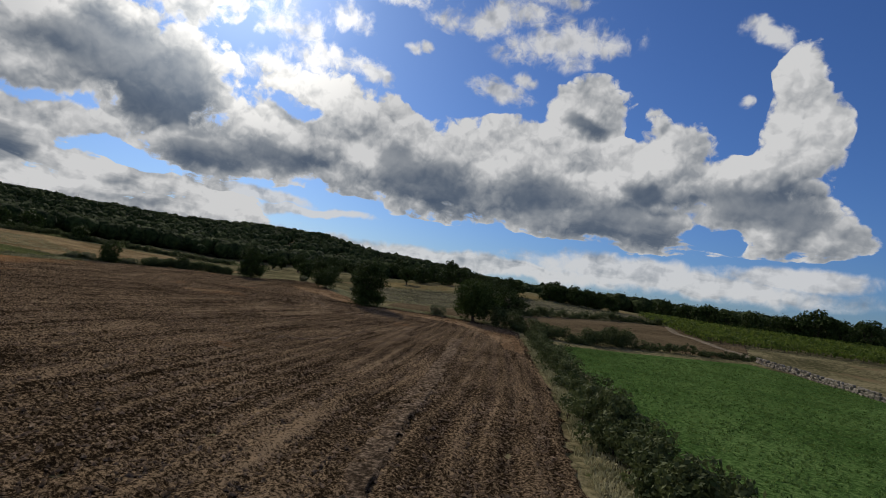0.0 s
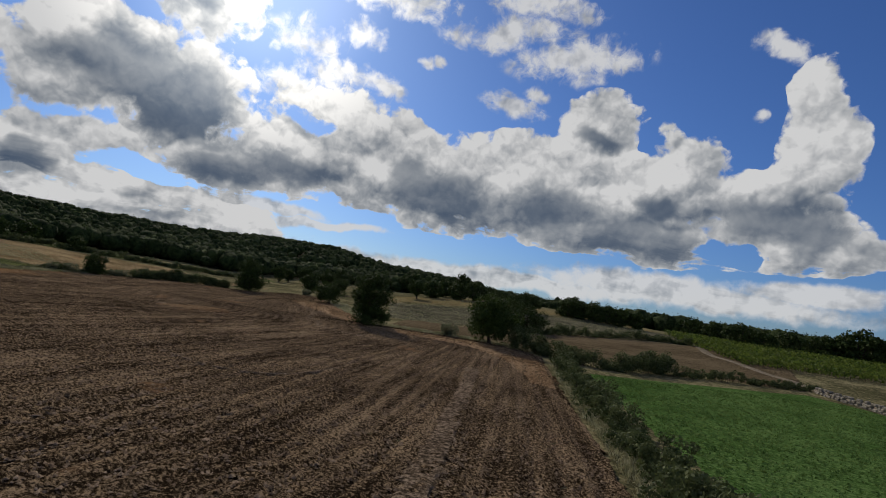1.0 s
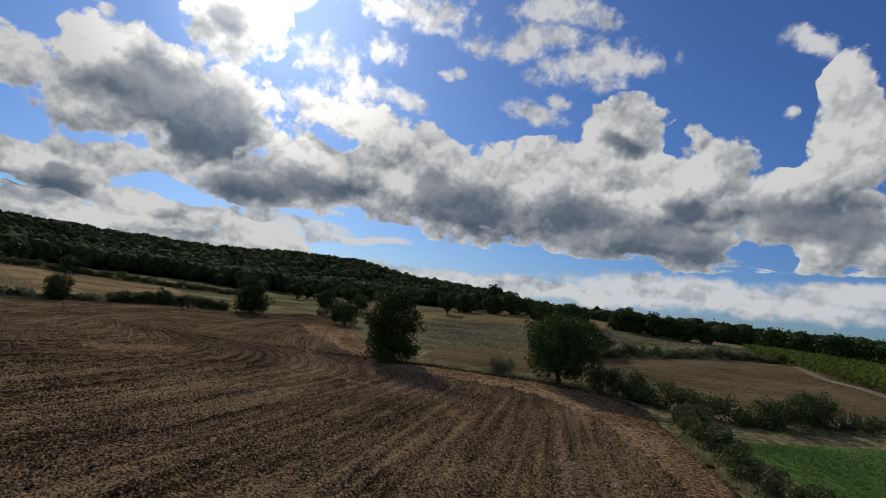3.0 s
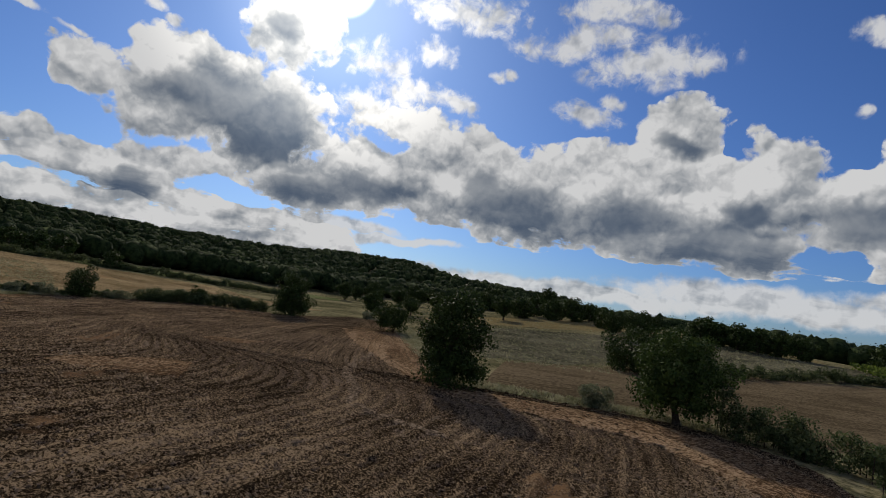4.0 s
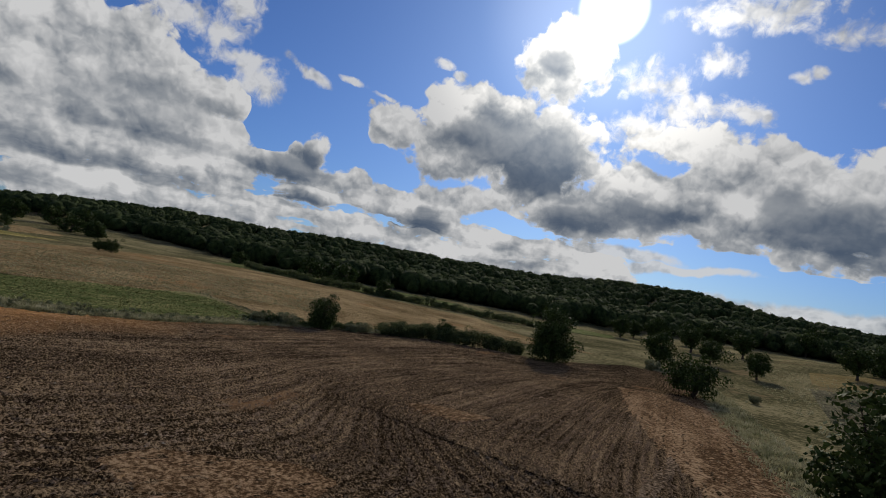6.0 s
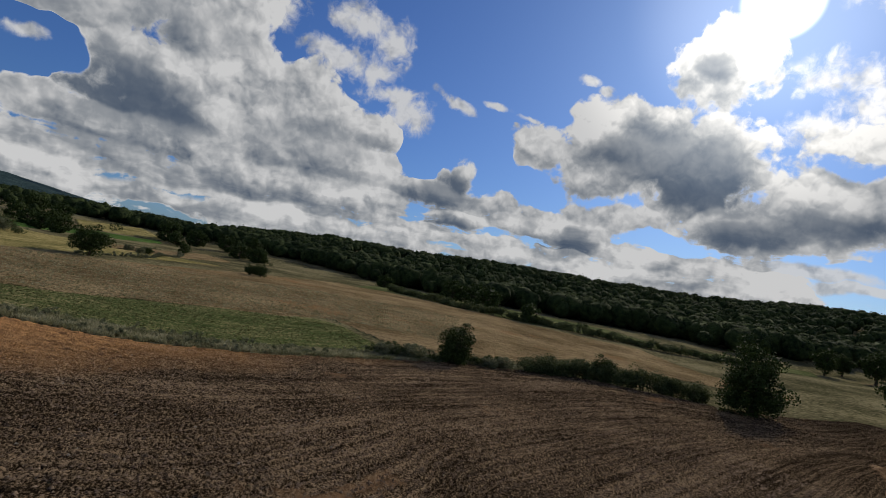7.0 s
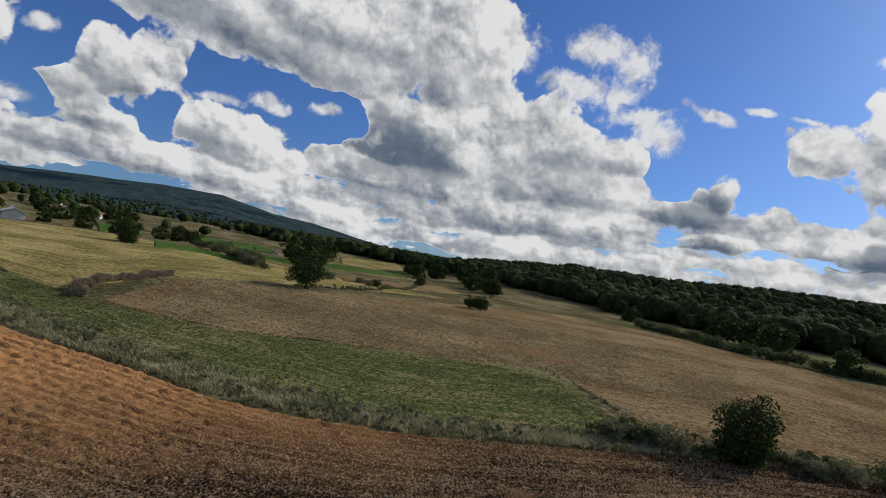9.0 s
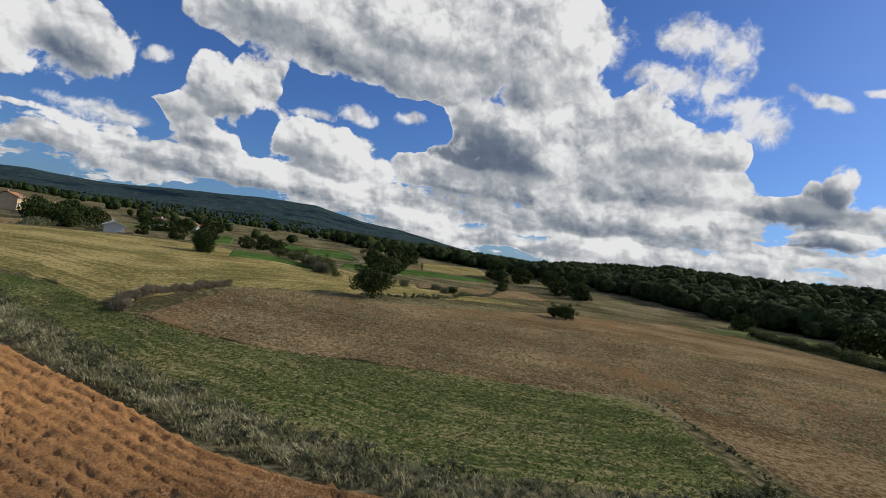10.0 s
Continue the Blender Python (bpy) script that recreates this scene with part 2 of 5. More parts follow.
stirred = warped(ray_dir, 30.0, 0.022, 2)
bulk, bulk_lit = billow(bent, 8.0, 1.0), billow(shifted(bent, LIT_FROM * 0.03), 8.0, 1.0)
heads, heads_lit = billow(stirred, 17.0), billow(shifted(stirred, LIT_FROM * 0.014), 17.0)
small, small_lit = billow(stirred, 42.0), billow(shifted(stirred, LIT_FROM * 0.006), 42.0)
soft = wmath("SUBTRACT", wnoise(bent, 9.0, 3, 0.5).outputs["Fac"], 0.5)
grain = wmath("SUBTRACT", wnoise(stirred, 24.0, 8, 0.62).outputs["Fac"], 0.5)
wisp = wmath("SUBTRACT", wnoise(warped(ray_dir, 16.0, 0.05), 30.0, 7, 0.62).outputs["Fac"], 0.5)
knobs = wmath("ADD", wmath("MULTIPLY", wmath("SUBTRACT", heads, 0.62), 0.8), wmath("MULTIPLY", wmath("SUBTRACT", small, 0.62), 0.45))
knobs = wmath("ADD", knobs, wmath("MULTIPLY", wmath("SUBTRACT", bulk, 0.62), 0.6))
flat = wn("ShaderNodeMapping")
flat.inputs["Scale"].default_value = (7.0, 7.0, 46.0)
WL.new(bent, flat.inputs["Vector"])
streak = wmath("SUBTRACT", wnoise(flat.outputs[0], 1.0, 5, 0.55).outputs["Fac"], 0.5)
rise = wn("ShaderNodeSeparateXYZ")
WL.new(ray_dir, rise.inputs[0])
low = wramp(rise.outputs[2], 0.21, 0.07)
layers = wmath("MULTIPLY", streak, low)
ragged = wmath("ADD", knobs, wmath("ADD", wmath("MULTIPLY", soft, 0.9), wmath("MULTIPLY", grain, 0.80)))
ragged = wmath("ADD", ragged, wmath("MULTIPLY", layers, 2.2))
thick = wmath("ADD", body, wmath("MULTIPLY", ragged, wramp(body, 0.0, 0.12, 0.0, 1.15)))
cover = wramp(thick, 0.25, 0.45)
thin_f = wmath("ADD", wmath("MULTIPLY", thin, 1.0), wmath("ADD", wmath("MULTIPLY", wisp, 2.0), wmath("MULTIPLY", knobs, 0.6)))
cover = wmath("MAXIMUM", cover, wmath("MULTIPLY", wramp(thin_f, 0.20, 0.90, 0.0, 0.92), wramp(thin, 0.02, 0.24)))
cover = wmath("MAXIMUM", cover, wmath("MULTIPLY", wramp(wmath("ADD", band, wmath("MULTIPLY", wisp, 0.7)), 0.10, 0.5, 0.0, 0.9), wramp(band, 0.0, 0.15)))

# the light on the cloud: relief towards the sun, grey where much cloud stands above
relief = wmath("ADD", wmath("MULTIPLY", wmath("SUBTRACT", heads, heads_lit), 1.25), wmath("MULTIPLY", wmath("SUBTRACT", small, small_lit), 0.6))
relief = wmath("ADD", relief, wmath("MULTIPLY", wmath("SUBTRACT", bulk, bulk_lit), 1.2))
relief = wmath("ADD", relief, wmath("ADD", wmath("MULTIPLY", grain, 0.12), wmath("MULTIPLY", soft, 0.30)))
under = wmath("ADD", shade, wmath("MULTIPLY", wmath("ADD", wmath("MULTIPLY", soft, 0.75), wmath("ADD", wmath("MULTIPLY", grain, 0.25), wmath("MULTIPLY", knobs, -0.45))), wramp(shade, 0.0, 0.12)))
depth = wmath("MULTIPLY", wmath("MAXIMUM", wramp(under, 0.0, 0.60), wramp(wmath("ADD", pale, wmath("MULTIPLY", soft, 0.5)), 0.0, 0.7, 0.0, 0.52)), wramp(thick, 0.27, 0.66))
veil = wmath("MULTIPLY", wramp(wmath("ADD", lit_side, wmath("ADD", wmath("MULTIPLY", soft, 0.5), wmath("MULTIPLY", knobs, 0.25))), 0.34, -0.36), wramp(thick, 0.20, 0.60))
light = wmath("SUBTRACT", wmath("SUBTRACT", 0.955, wmath("MULTIPLY", depth, 0.38)), wmath("MULTIPLY", veil, 0.27))
light = wmath("ADD", light, wmath("MULTIPLY", layers, 0.9))
light = wmath("ADD", light, wmath("MULTIPLY", relief, wmath("SUBTRACT", 1.0, wmath("MULTIPLY", depth, 0.70))))
near_sun = wn("ShaderNodeVectorMath", operation="DOT_PRODUCT")
WL.new(ray_dir, near_sun.inputs[0])
near_sun.inputs[1].default_value = SUN_DIR
cos_sun = near_sun.outputs["Value"]

tone = wn("ShaderNodeValToRGB")
WL.new(light, tone.inputs[0])
stops = tone.color_ramp.elements
stops[0].position, stops[0].color = 0.12, (0.058, 0.100, 0.178, 1)
stops[1].position, stops[1].color = 1.0, (0.99, 0.98, 0.955, 1)
for at, colour in ((0.36, (0.170, 0.212, 0.275, 1)), (0.66, (0.46, 0.485, 0.51, 1)), (0.88, (0.80, 0.80, 0.79, 1))):
    stops.new(at).color = colour
cloud = wmix(1.0, tone.outputs[0], wmix(wramp(cos_sun, 0.94, 0.997), (0.79, 0.80, 0.825), (1.65, 1.63, 1.60)), "MULTIPLY")
sky = wn("ShaderNodeTexSky", sky_type="NISHITA", sun_disc=False, sun_elevation=radians(SUN_EL), sun_rotation=radians(-SUN_AZ),
         air_density=1.0, dust_density=0.6, ozone_density=2.5)
blue = wmix(1.0, sky.outputs[0], (0.036, 0.056, 0.095), "MULTIPLY")
whole = wmix(cover, blue, cloud)
glow = wmath("ADD", wramp(cos_sun, math.cos(radians(13)), 1.0, 0.0, 0.20), wramp(cos_sun, math.cos(radians(3.4)), math.cos(radians(1.6)), 0.0, 4.0))
whole = wmix(glow, whole, (1.0, 0.99, 0.97), "ADD")
back = wn("ShaderNodeBackground")
WL.new(whole, back.inputs["Color"])
back.inputs["Strength"].default_value = 1.0
WL.new(back.outputs[0], wn("ShaderNodeOutputWorld").inputs["Surface"])

sun = new("sun", bpy.data.lights.new("sun", "SUN"))
sun.data.energy, sun.data.angle, sun.data.color = 4.2, radians(0.6), (1.0, 0.90, 0.74)
sun.matrix_world = look(heading(SUN_AZ, SUN_EL) * 100, (0, 0, 0))


# ---------- materials ----------
def material(name):
    m = bpy.data.materials.new(name)
    m.use_nodes = True
    m.node_tree.nodes.clear()
    return m, m.node_tree.nodes, m.node_tree.links


def surface(name, dark, mid, light, size=1.0, rough=0.9, bump=0.3, rows=None, stains=0.35, vary=0.0, lit_tilth=None, crisp=1.0, weeds=()):
    """A matt natural surface: three colours mixed by fine grain and wide stains; size: metres of the grain.
    rows: (spacing, strength) of lines along the second UV axis. vary: spread of brightness from object to object."""
    m, n, l = material(name)
    tc = n.new("ShaderNodeTexCoord")
    src = tc.outputs["UV"] if rows else tc.outputs["Object"]

    def noise_at(scale, detail, rgh=0.6, stretch=None, src=src):
        t = n.new("ShaderNodeTexNoise")
        t.inputs["Scale"].default_value, t.inputs["Detail"].default_value, t.inputs["Roughness"].default_value = scale, detail, rgh
        if stretch:
            mp = n.new("ShaderNodeMapping")
            mp.inputs["Scale"].default_value = stretch
            l.new(src, mp.inputs["Vector"])
            l.new(mp.outputs[0], t.inputs["Vector"])
        else:
            l.new(src, t.inputs["Vector"])
        return t.outputs["Fac"]

    def calc(op, a, b):
        k = n.new("ShaderNodeMath")
        k.operation = op
        for i, v in enumerate((a, b)):
            if isinstance(v, (int, float)):
                k.inputs[i].default_value = v
            else:
                l.new(v, k.inputs[i])
        return k.outputs[0]

    plain_xyz = tc.outputs["Object"]
    fine = noise_at(1.0 / size, 6, 0.74, src=plain_xyz)
    wide = noise_at(0.06 / size ** 0.5, 4, 0.55, src=plain_xyz)
    value = calc("ADD", calc("ADD", 0.5, calc("MULTIPLY", calc("SUBTRACT", fine, 0.5), 1.35)), calc("MULTIPLY", calc("SUBTRACT", wide, 0.5), stains * 1.6))
    height = fine
    if rows:
        spacing, strength = rows
        streak = noise_at(1.0, 2, 0.5, (1.5 / spacing, 0.05 / spacing, 1))
        broad = noise_at(1.0, 3, 0.5, (0.18 / spacing, 0.012 / spacing, 1))
        value = calc("ADD", value, calc("MULTIPLY", calc("SUBTRACT", streak, 0.5), strength * 4))
        value = calc("ADD", value, calc("MULTIPLY", calc("SUBTRACT", broad, 0.5), strength * 1.6))
        height = calc("ADD", fine, calc("MULTIPLY", streak, strength * 2))
    ramp = n.new("ShaderNodeValToRGB")
    e = ramp.color_ramp.elements
    e[0].position, e[0].color = 0.52 - 0.22 / crisp, (*dark, 1)
    e[1].position, e[1].color = 0.52 + 0.22 / crisp, (*light, 1)
    k = e.new(0.52)
    k.color = (*mid, 1)
    l.new(value, ramp.inputs[0])
    out = ramp.outputs[0]
    # Patches dabbed over the grain: weeds, bare soil, and painted cloud shadow on hills
    for w_size, w_from, w_colour in weeds:
        spot = n.new("ShaderNodeMapRange")
        spot.inputs[1].default_value, spot.inputs[2].default_value = w_from, w_from + 0.07
        l.new(noise_at(1.0 / w_size, 4, 0.7, src=plain_xyz), spot.inputs[0])
        dab = n.new("ShaderNodeMix")
        dab.data_type = "RGBA"
        dab.inputs[7].default_value = (*w_colour, 1)
        l.new(spot.outputs[0], dab.inputs[0])
        l.new(out, dab.inputs[6])
        out = dab.outputs[2]
    # Reddish finer soil to the west, brightened to stand for side-lit crumbs
    if lit_tilth:
        colour, x0, x1 = lit_tilth
        tx = n.new("ShaderNodeTexCoord")
        sep = n.new("ShaderNodeSeparateXYZ")
        l.new(tx.outputs["Object"], sep.inputs[0])
        wob = n.new("ShaderNodeTexNoise")
        wob.inputs["Scale"].default_value, wob.inputs["Detail"].default_value = 0.12, 5
        l.new(tx.outputs["Object"], wob.inputs["Vector"])
        pos = calc("ADD", sep.outputs[0], calc("MULTIPLY", calc("SUBTRACT", wob.outputs["Fac"], 0.5), 14.0))
        pos = calc("ADD", pos, calc("MULTIPLY", calc("SUBTRACT", sep.outputs[1], 70.0), 0.4))
        fade = n.new("ShaderNodeMapRange")
        fade.inputs[1].default_value, fade.inputs[2].default_value = x0, x1
        l.new(pos, fade.inputs[0])
        ramp2 = n.new("ShaderNodeMix")
        ramp2.data_type = "RGBA"
        ramp2.inputs[6].default_value = (*[c * 0.42 for c in colour], 1)
        ramp2.inputs[7].default_value = (*[min(1, c * 1.4) for c in colour], 1)
        crumb = n.new("ShaderNodeMapRange")
        crumb.inputs[1].default_value, crumb.inputs[2].default_value = 0.3, 0.7
        l.new(noise_at(1.0 / 0.13, 5, 0.75, src=plain_xyz), crumb.inputs[0])
        l.new(crumb.outputs[0], ramp2.inputs[0])
        both = n.new("ShaderNodeMix")
        both.data_type = "RGBA"
        l.new(fade.outputs[0], both.inputs[0])
        l.new(out, both.inputs[6])
        l.new(ramp2.outputs[2], both.inputs[7])
        out = both.outputs[2]
    if vary:
        info = n.new("ShaderNodeObjectInfo")
        hsv = n.new("ShaderNodeHueSaturation")
        mr = n.new("ShaderNodeMapRange")
        mr.inputs[3].default_value, mr.inputs[4].default_value = 1 - vary, 1 + vary
        l.new(info.outputs["Random"], mr.inputs[0])
        l.new(mr.outputs[0], hsv.inputs["Value"])
        l.new(out, hsv.inputs["Color"])
        out = hsv.outputs[0]
    b = n.new("ShaderNodeBsdfPrincipled")
    b.inputs["Roughness"].default_value = rough
    b.inputs["Specular IOR Level"].default_value = 0.0 if rough > 0.8 else 0.3
    l.new(out, b.inputs["Base Color"])
    if bump:
        bp = n.new("ShaderNodeBump")
        bp.inputs["Strength"].default_value, bp.inputs["Distance"].default_value = min(bump, 1.0), size * (1.6 if bump > 0.6 else 0.5)
        l.new(height, bp.inputs["Height"])
        l.new(bp.outputs[0], b.inputs["Normal"])
    o = n.new("ShaderNodeOutputMaterial")
    l.new(b.outputs[0], o.inputs[0])
    return m


def foliage(name, dark, light, size=0.8, through_light=0.3, gloss=0.7, leaf_drift=0.45, lumps_of=0.0):
    """Leaves: colour drifts from clump to clump and leaf to leaf; some light comes through."""
    m, n, l = material(name)
    geo = n.new("ShaderNodeNewGeometry")
    tc = n.new("ShaderNodeTexCoord")
    t = n.new("ShaderNodeTexNoise")
    t.inputs["Scale"].default_value, t.inputs["Detail"].default_value = 1.0 / size, 3
    l.new(tc.outputs["Object"], t.inputs["Vector"])
    add = n.new("ShaderNodeMath")
    add.operation = "MULTIPLY_ADD"
    l.new(geo.outputs["Random Per Island"], add.inputs[0])
    add.inputs[1].default_value = leaf_drift
    sub = n.new("ShaderNodeMath")
    sub.operation = "SUBTRACT"
    wide = n.new("ShaderNodeMapRange")
    wide.inputs[1].default_value, wide.inputs[2].default_value = 0.28, 0.72
    l.new(t.outputs["Fac"], wide.inputs[0])
    l.new(wide.outputs[0], sub.inputs[0])
    sub.inputs[1].default_value = leaf_drift / 2
    l.new(sub.outputs[0], add.inputs[2])
    mix = n.new("ShaderNodeMix")
    mix.data_type = "RGBA"
    mix.inputs[6].default_value, mix.inputs[7].default_value = (*dark, 1), (*light, 1)
    l.new(add.outputs[0], mix.inputs[0])
    b = n.new("ShaderNodeBsdfPrincipled")
    b.inputs["Roughness"].default_value = gloss
    b.inputs["Specular IOR Level"].default_value = 0.08
    l.new(mix.outputs[2], b.inputs["Base Color"])
    if lumps_of:
        relief = n.new("ShaderNodeTexNoise")
        relief.inputs["Scale"].default_value, relief.inputs["Detail"].default_value, relief.inputs["Roughness"].default_value = 1.0 / lumps_of, 4, 0.7
        l.new(tc.outputs["Object"], relief.inputs["Vector"])
        bp = n.new("ShaderNodeBump")
        bp.inputs["Strength"].default_value, bp.inputs["Distance"].default_value = 1.0, lumps_of * 1.2
        l.new(relief.outputs["Fac"], bp.inputs["Height"])
        l.new(bp.outputs[0], b.inputs["Normal"])
    tr = n.new("ShaderNodeBsdfTranslucent")
    l.new(mix.outputs[2], tr.inputs["Color"])
    ms = n.new("ShaderNodeMixShader")
    ms.inputs[0].default_value = through_light
    l.new(b.outputs[0], ms.inputs[1])
    l.new(tr.outputs[0], ms.inputs[2])
    o = n.new("ShaderNodeOutputMaterial")
    l.new(ms.outputs[0], o.inputs[0])
    return m


# Fine reddish tilth to the west; part of its brightness is painted light
LIT_TILTH = ((0.56, 0.300, 0.128), -53.0, -69.0)
M_SOIL = surface("ploughed_soil", (0.020, 0.0142, 0.0092), (0.106, 0.074, 0.044), (0.335, 0.243, 0.155), 0.10, 0.95, 1.0, rows=(0.62, 0.095), stains=0.12, crisp=2.2, weeds=((9.0, 0.63, (0.235, 0.142, 0.078)),), lit_tilth=LIT_TILTH)
M_CLOD = surface("soil_clod", (0.05, 0.036, 0.025), (0.15, 0.108, 0.074), (0.36, 0.27, 0.19), 0.25, 0.95, 0.5, lit_tilth=LIT_TILTH)
M_SAND = surface("sandy_headland", (0.075, 0.046, 0.025), (0.225, 0.145, 0.083), (0.42, 0.295, 0.185), 0.20, 0.95, 0.9, rows=(0.8, 0.10), stains=0.2, crisp=1.9)
M_PALESOIL = surface("pale_soil", (0.05, 0.037, 0.025), (0.165, 0.122, 0.085), (0.40, 0.305, 0.22), 0.17, 0.95, 1.0, stains=0.2, crisp=1.7)
M_MEADOW = surface("dry_meadow", (0.060, 0.058, 0.030), (0.132, 0.118, 0.064), (0.23, 0.20, 0.115), 0.6, 0.95, 0.6, stains=0.5, crisp=1.7,
                   weeds=((1.3, 0.60, (0.058, 0.066, 0.026)), (0.5, 0.64, (0.22, 0.19, 0.115)), (17.0, 0.60, (0.17, 0.128, 0.074))))
M_STUBBLE = surface("stubble", (0.084, 0.068, 0.040), (0.145, 0.118, 0.070), (0.215, 0.178, 0.108), 0.4, 0.95, 0.6, rows=(1.4, 0.09), stains=0.35, crisp=1.6, weeds=((12.0, 0.60, (0.16, 0.105, 0.062)),))
M_BROWNSTUBBLE = surface("brown_stubble", (0.060, 0.046, 0.028), (0.108, 0.082, 0.050), (0.160, 0.125, 0.080), 0.35, 0.95, 0.6, rows=(1.2, 0.08), stains=0.3, crisp=1.6, weeds=((6.0, 0.62, (0.085, 0.075, 0.040)),))
M_GREYMEADOW = surface("grey_meadow", (0.046, 0.046, 0.030), (0.098, 0.092, 0.062), (0.170, 0.155, 0.105), 0.5, 0.95, 0.7, stains=0.5, crisp=1.7,
                       weeds=((1.3, 0.60, (0.048, 0.054, 0.026)), (0.5, 0.64, (0.19, 0.17, 0.12)), (14.0, 0.60, (0.125, 0.10, 0.064))))
M_PALE = surface("pale_stubble", (0.12, 0.095, 0.045), (0.18, 0.142, 0.07), (0.25, 0.20, 0.10), 0.6, 0.95, 0.6, rows=(1.8, 0.16), stains=0.25)
M_BARE = surface("reddish_fallow", (0.128, 0.092, 0.048), (0.275, 0.200, 0.107), (0.40, 0.305, 0.175), 0.3, 0.95, 0.9, rows=(1.2, 0.07), stains=0.35, crisp=1.7,
                 weeds=((0.9, 0.60, (0.105, 0.105, 0.038)), (0.45, 0.65, (0.36, 0.31, 0.19)), (14.0, 0.60, (0.27, 0.165, 0.082))))
M_GREEN = surface("alfalfa", (0.028, 0.060, 0.014), (0.060, 0.112, 0.030), (0.115, 0.180, 0.058), 0.25, 0.85, 0.6, stains=0.3, crisp=1.5,
                  weeds=((0.7, 0.64, (0.110, 0.165, 0.050)), (1.5, 0.66, (0.030, 0.062, 0.014))))
M_STRIP = surface("green_crop", (0.042, 0.064, 0.020), (0.105, 0.122, 0.046), (0.27, 0.225, 0.115), 0.25, 0.9, 0.6, rows=(0.5, 0.12), stains=0.3, crisp=1.5,
                  weeds=((0.5, 0.60, (0.090, 0.142, 0.042)), (0.35, 0.66, (0.30, 0.26, 0.14))))
M_OLIVE = surface("mown_grass", (0.120, 0.112, 0.042), (0.26, 0.218, 0.088), (0.41, 0.335, 0.152), 0.4, 0.9, 0.6, rows=(1.3, 0.14), stains=0.4, crisp=1.5,
                  weeds=((0.8, 0.62, (0.095, 0.112, 0.035)),))
# Wood colour with painted haze; the 420 m dabs are painted cloud shadows
M_HAZYWOOD = surface("hazy_hill_wood", (0.020, 0.038, 0.042), (0.036, 0.060, 0.066), (0.058, 0.088, 0.090), 14.0, 0.95, 0.6, stains=0.4, weeds=((420.0, 0.53, (0.014, 0.026, 0.040)), (60.0, 0.66, (0.085, 0.105, 0.085))))
M_DIRT = surface("dirt_track", (0.11, 0.092, 0.068), (0.20, 0.168, 0.128), (0.29, 0.245, 0.19), 0.4, 0.95, 0.5, crisp=1.4)
M_GRASSY = surface("strip_grass", (0.058, 0.072, 0.028), (0.108, 0.124, 0.052), (0.17, 0.175, 0.085), 0.5, 0.9, 0.5, stains=0.4, crisp=1.5)
M_STONE = surface("limestone", (0.14, 0.125, 0.105), (0.24, 0.218, 0.185), (0.34, 0.315, 0.27), 0.3, 0.9, 0.5, vary=0.2)
M_BARK = surface("bark", (0.035, 0.028, 0.022), (0.075, 0.06, 0.047), (0.14, 0.115, 0.09), 0.12, 0.95, 0.7)
M_OAK = foliage("oak_leaves", (0.016, 0.030, 0.008), (0.060, 0.086, 0.022), through_light=0.12)
M_OAKLIGHT = foliage("mulberry_leaves", (0.020, 0.038, 0.009), (0.076, 0.108, 0.026), through_light=0.16)
M_HEDGE = foliage("hedge_leaves", (0.028, 0.045, 0.016), (0.118, 0.138, 0.056), through_light=0.25)
M_SAGE = foliage("grey_green_leaves", (0.080, 0.096, 0.054), (0.235, 0.240, 0.140))
M_DRY = foliage("dry_brambles", (0.12, 0.105, 0.08), (0.27, 0.235, 0.175), 1.0, 0.4)
M_WOOD = foliage("woodland_leaves", (0.010, 0.021, 0.007), (0.058, 0.080, 0.026), 1.5, 0.02, 1.0, 0.6, 0.6)
M_VINE = foliage("vine_leaves", (0.045, 0.080, 0.014), (0.135, 0.170, 0.034), 1.2, 0.4)
M_GRASS = foliage("verge_grass", (0.13, 0.14, 0.065), (0.44, 0.41, 0.26), 1.6, 0.3, 0.8)
M_CROP = foliage("alfalfa_leaves", (0.058, 0.112, 0.027), (0.140, 0.212, 0.062), 1.6, 0.3, 0.8)
M_ROWCROP = foliage("crop_leaves", (0.070, 0.086, 0.030), (0.175, 0.180, 0.076), 1.6, 0.2, 0.8)
M_PLASTER = surface("ochre_render", (0.42, 0.34, 0.22), (0.52, 0.43, 0.29), (0.6, 0.51, 0.36), 0.6, 0.9, 0.1)
M_TILE = surface("roof_tile", (0.25, 0.12, 0.075), (0.36, 0.19, 0.12), (0.46, 0.28, 0.18), 0.5, 0.85, 0.4)
M_GLASS = surface("window_dark", (0.03, 0.035, 0.04), (0.04, 0.045, 0.05), (0.05, 0.055, 0.06), 1.0, 0.15, 0)
M_SHUTTER = surface("shutter_paint", (0.30, 0.34, 0.34), (0.36, 0.40, 0.40), (0.42, 0.46, 0.46), 0.3, 0.6, 0)
M_SHEET = surface("pale_sheet", (0.55, 0.54, 0.50), (0.62, 0.61, 0.57), (0.7, 0.69, 0.65), 1.0, 0.5, 0.1)

# ---------- ground ----------
HUB = (-22.0, 60.0)


def step(x, a, b):
    t = np.clip((x - a) / (b - a), 0, 1)
    return t * t * (3 - 2 * t)


RISE_AZ = (-180, -90, -60, -45, -35, -25, -15, -7, 2, 8, 12, 20, 25, 33, 42, 48, 56, 64, 68, 71, 76, 80, 86, 110, 150, 180)
RISE_UP = (8, 10, 14, 15, 15, 12.5, 12, 16, 20.5, 23, 26.5, 24.5, 21.5, 21, 22, 22.5, 19.5, 20.5, 17, 15, 11, 11, 12, 12, 16, 8)
FAR_AZ = (-180, 70, 78, 83, 87, 92, 96, 101, 106, 112, 119, 125, 130, 150, 165, 180)
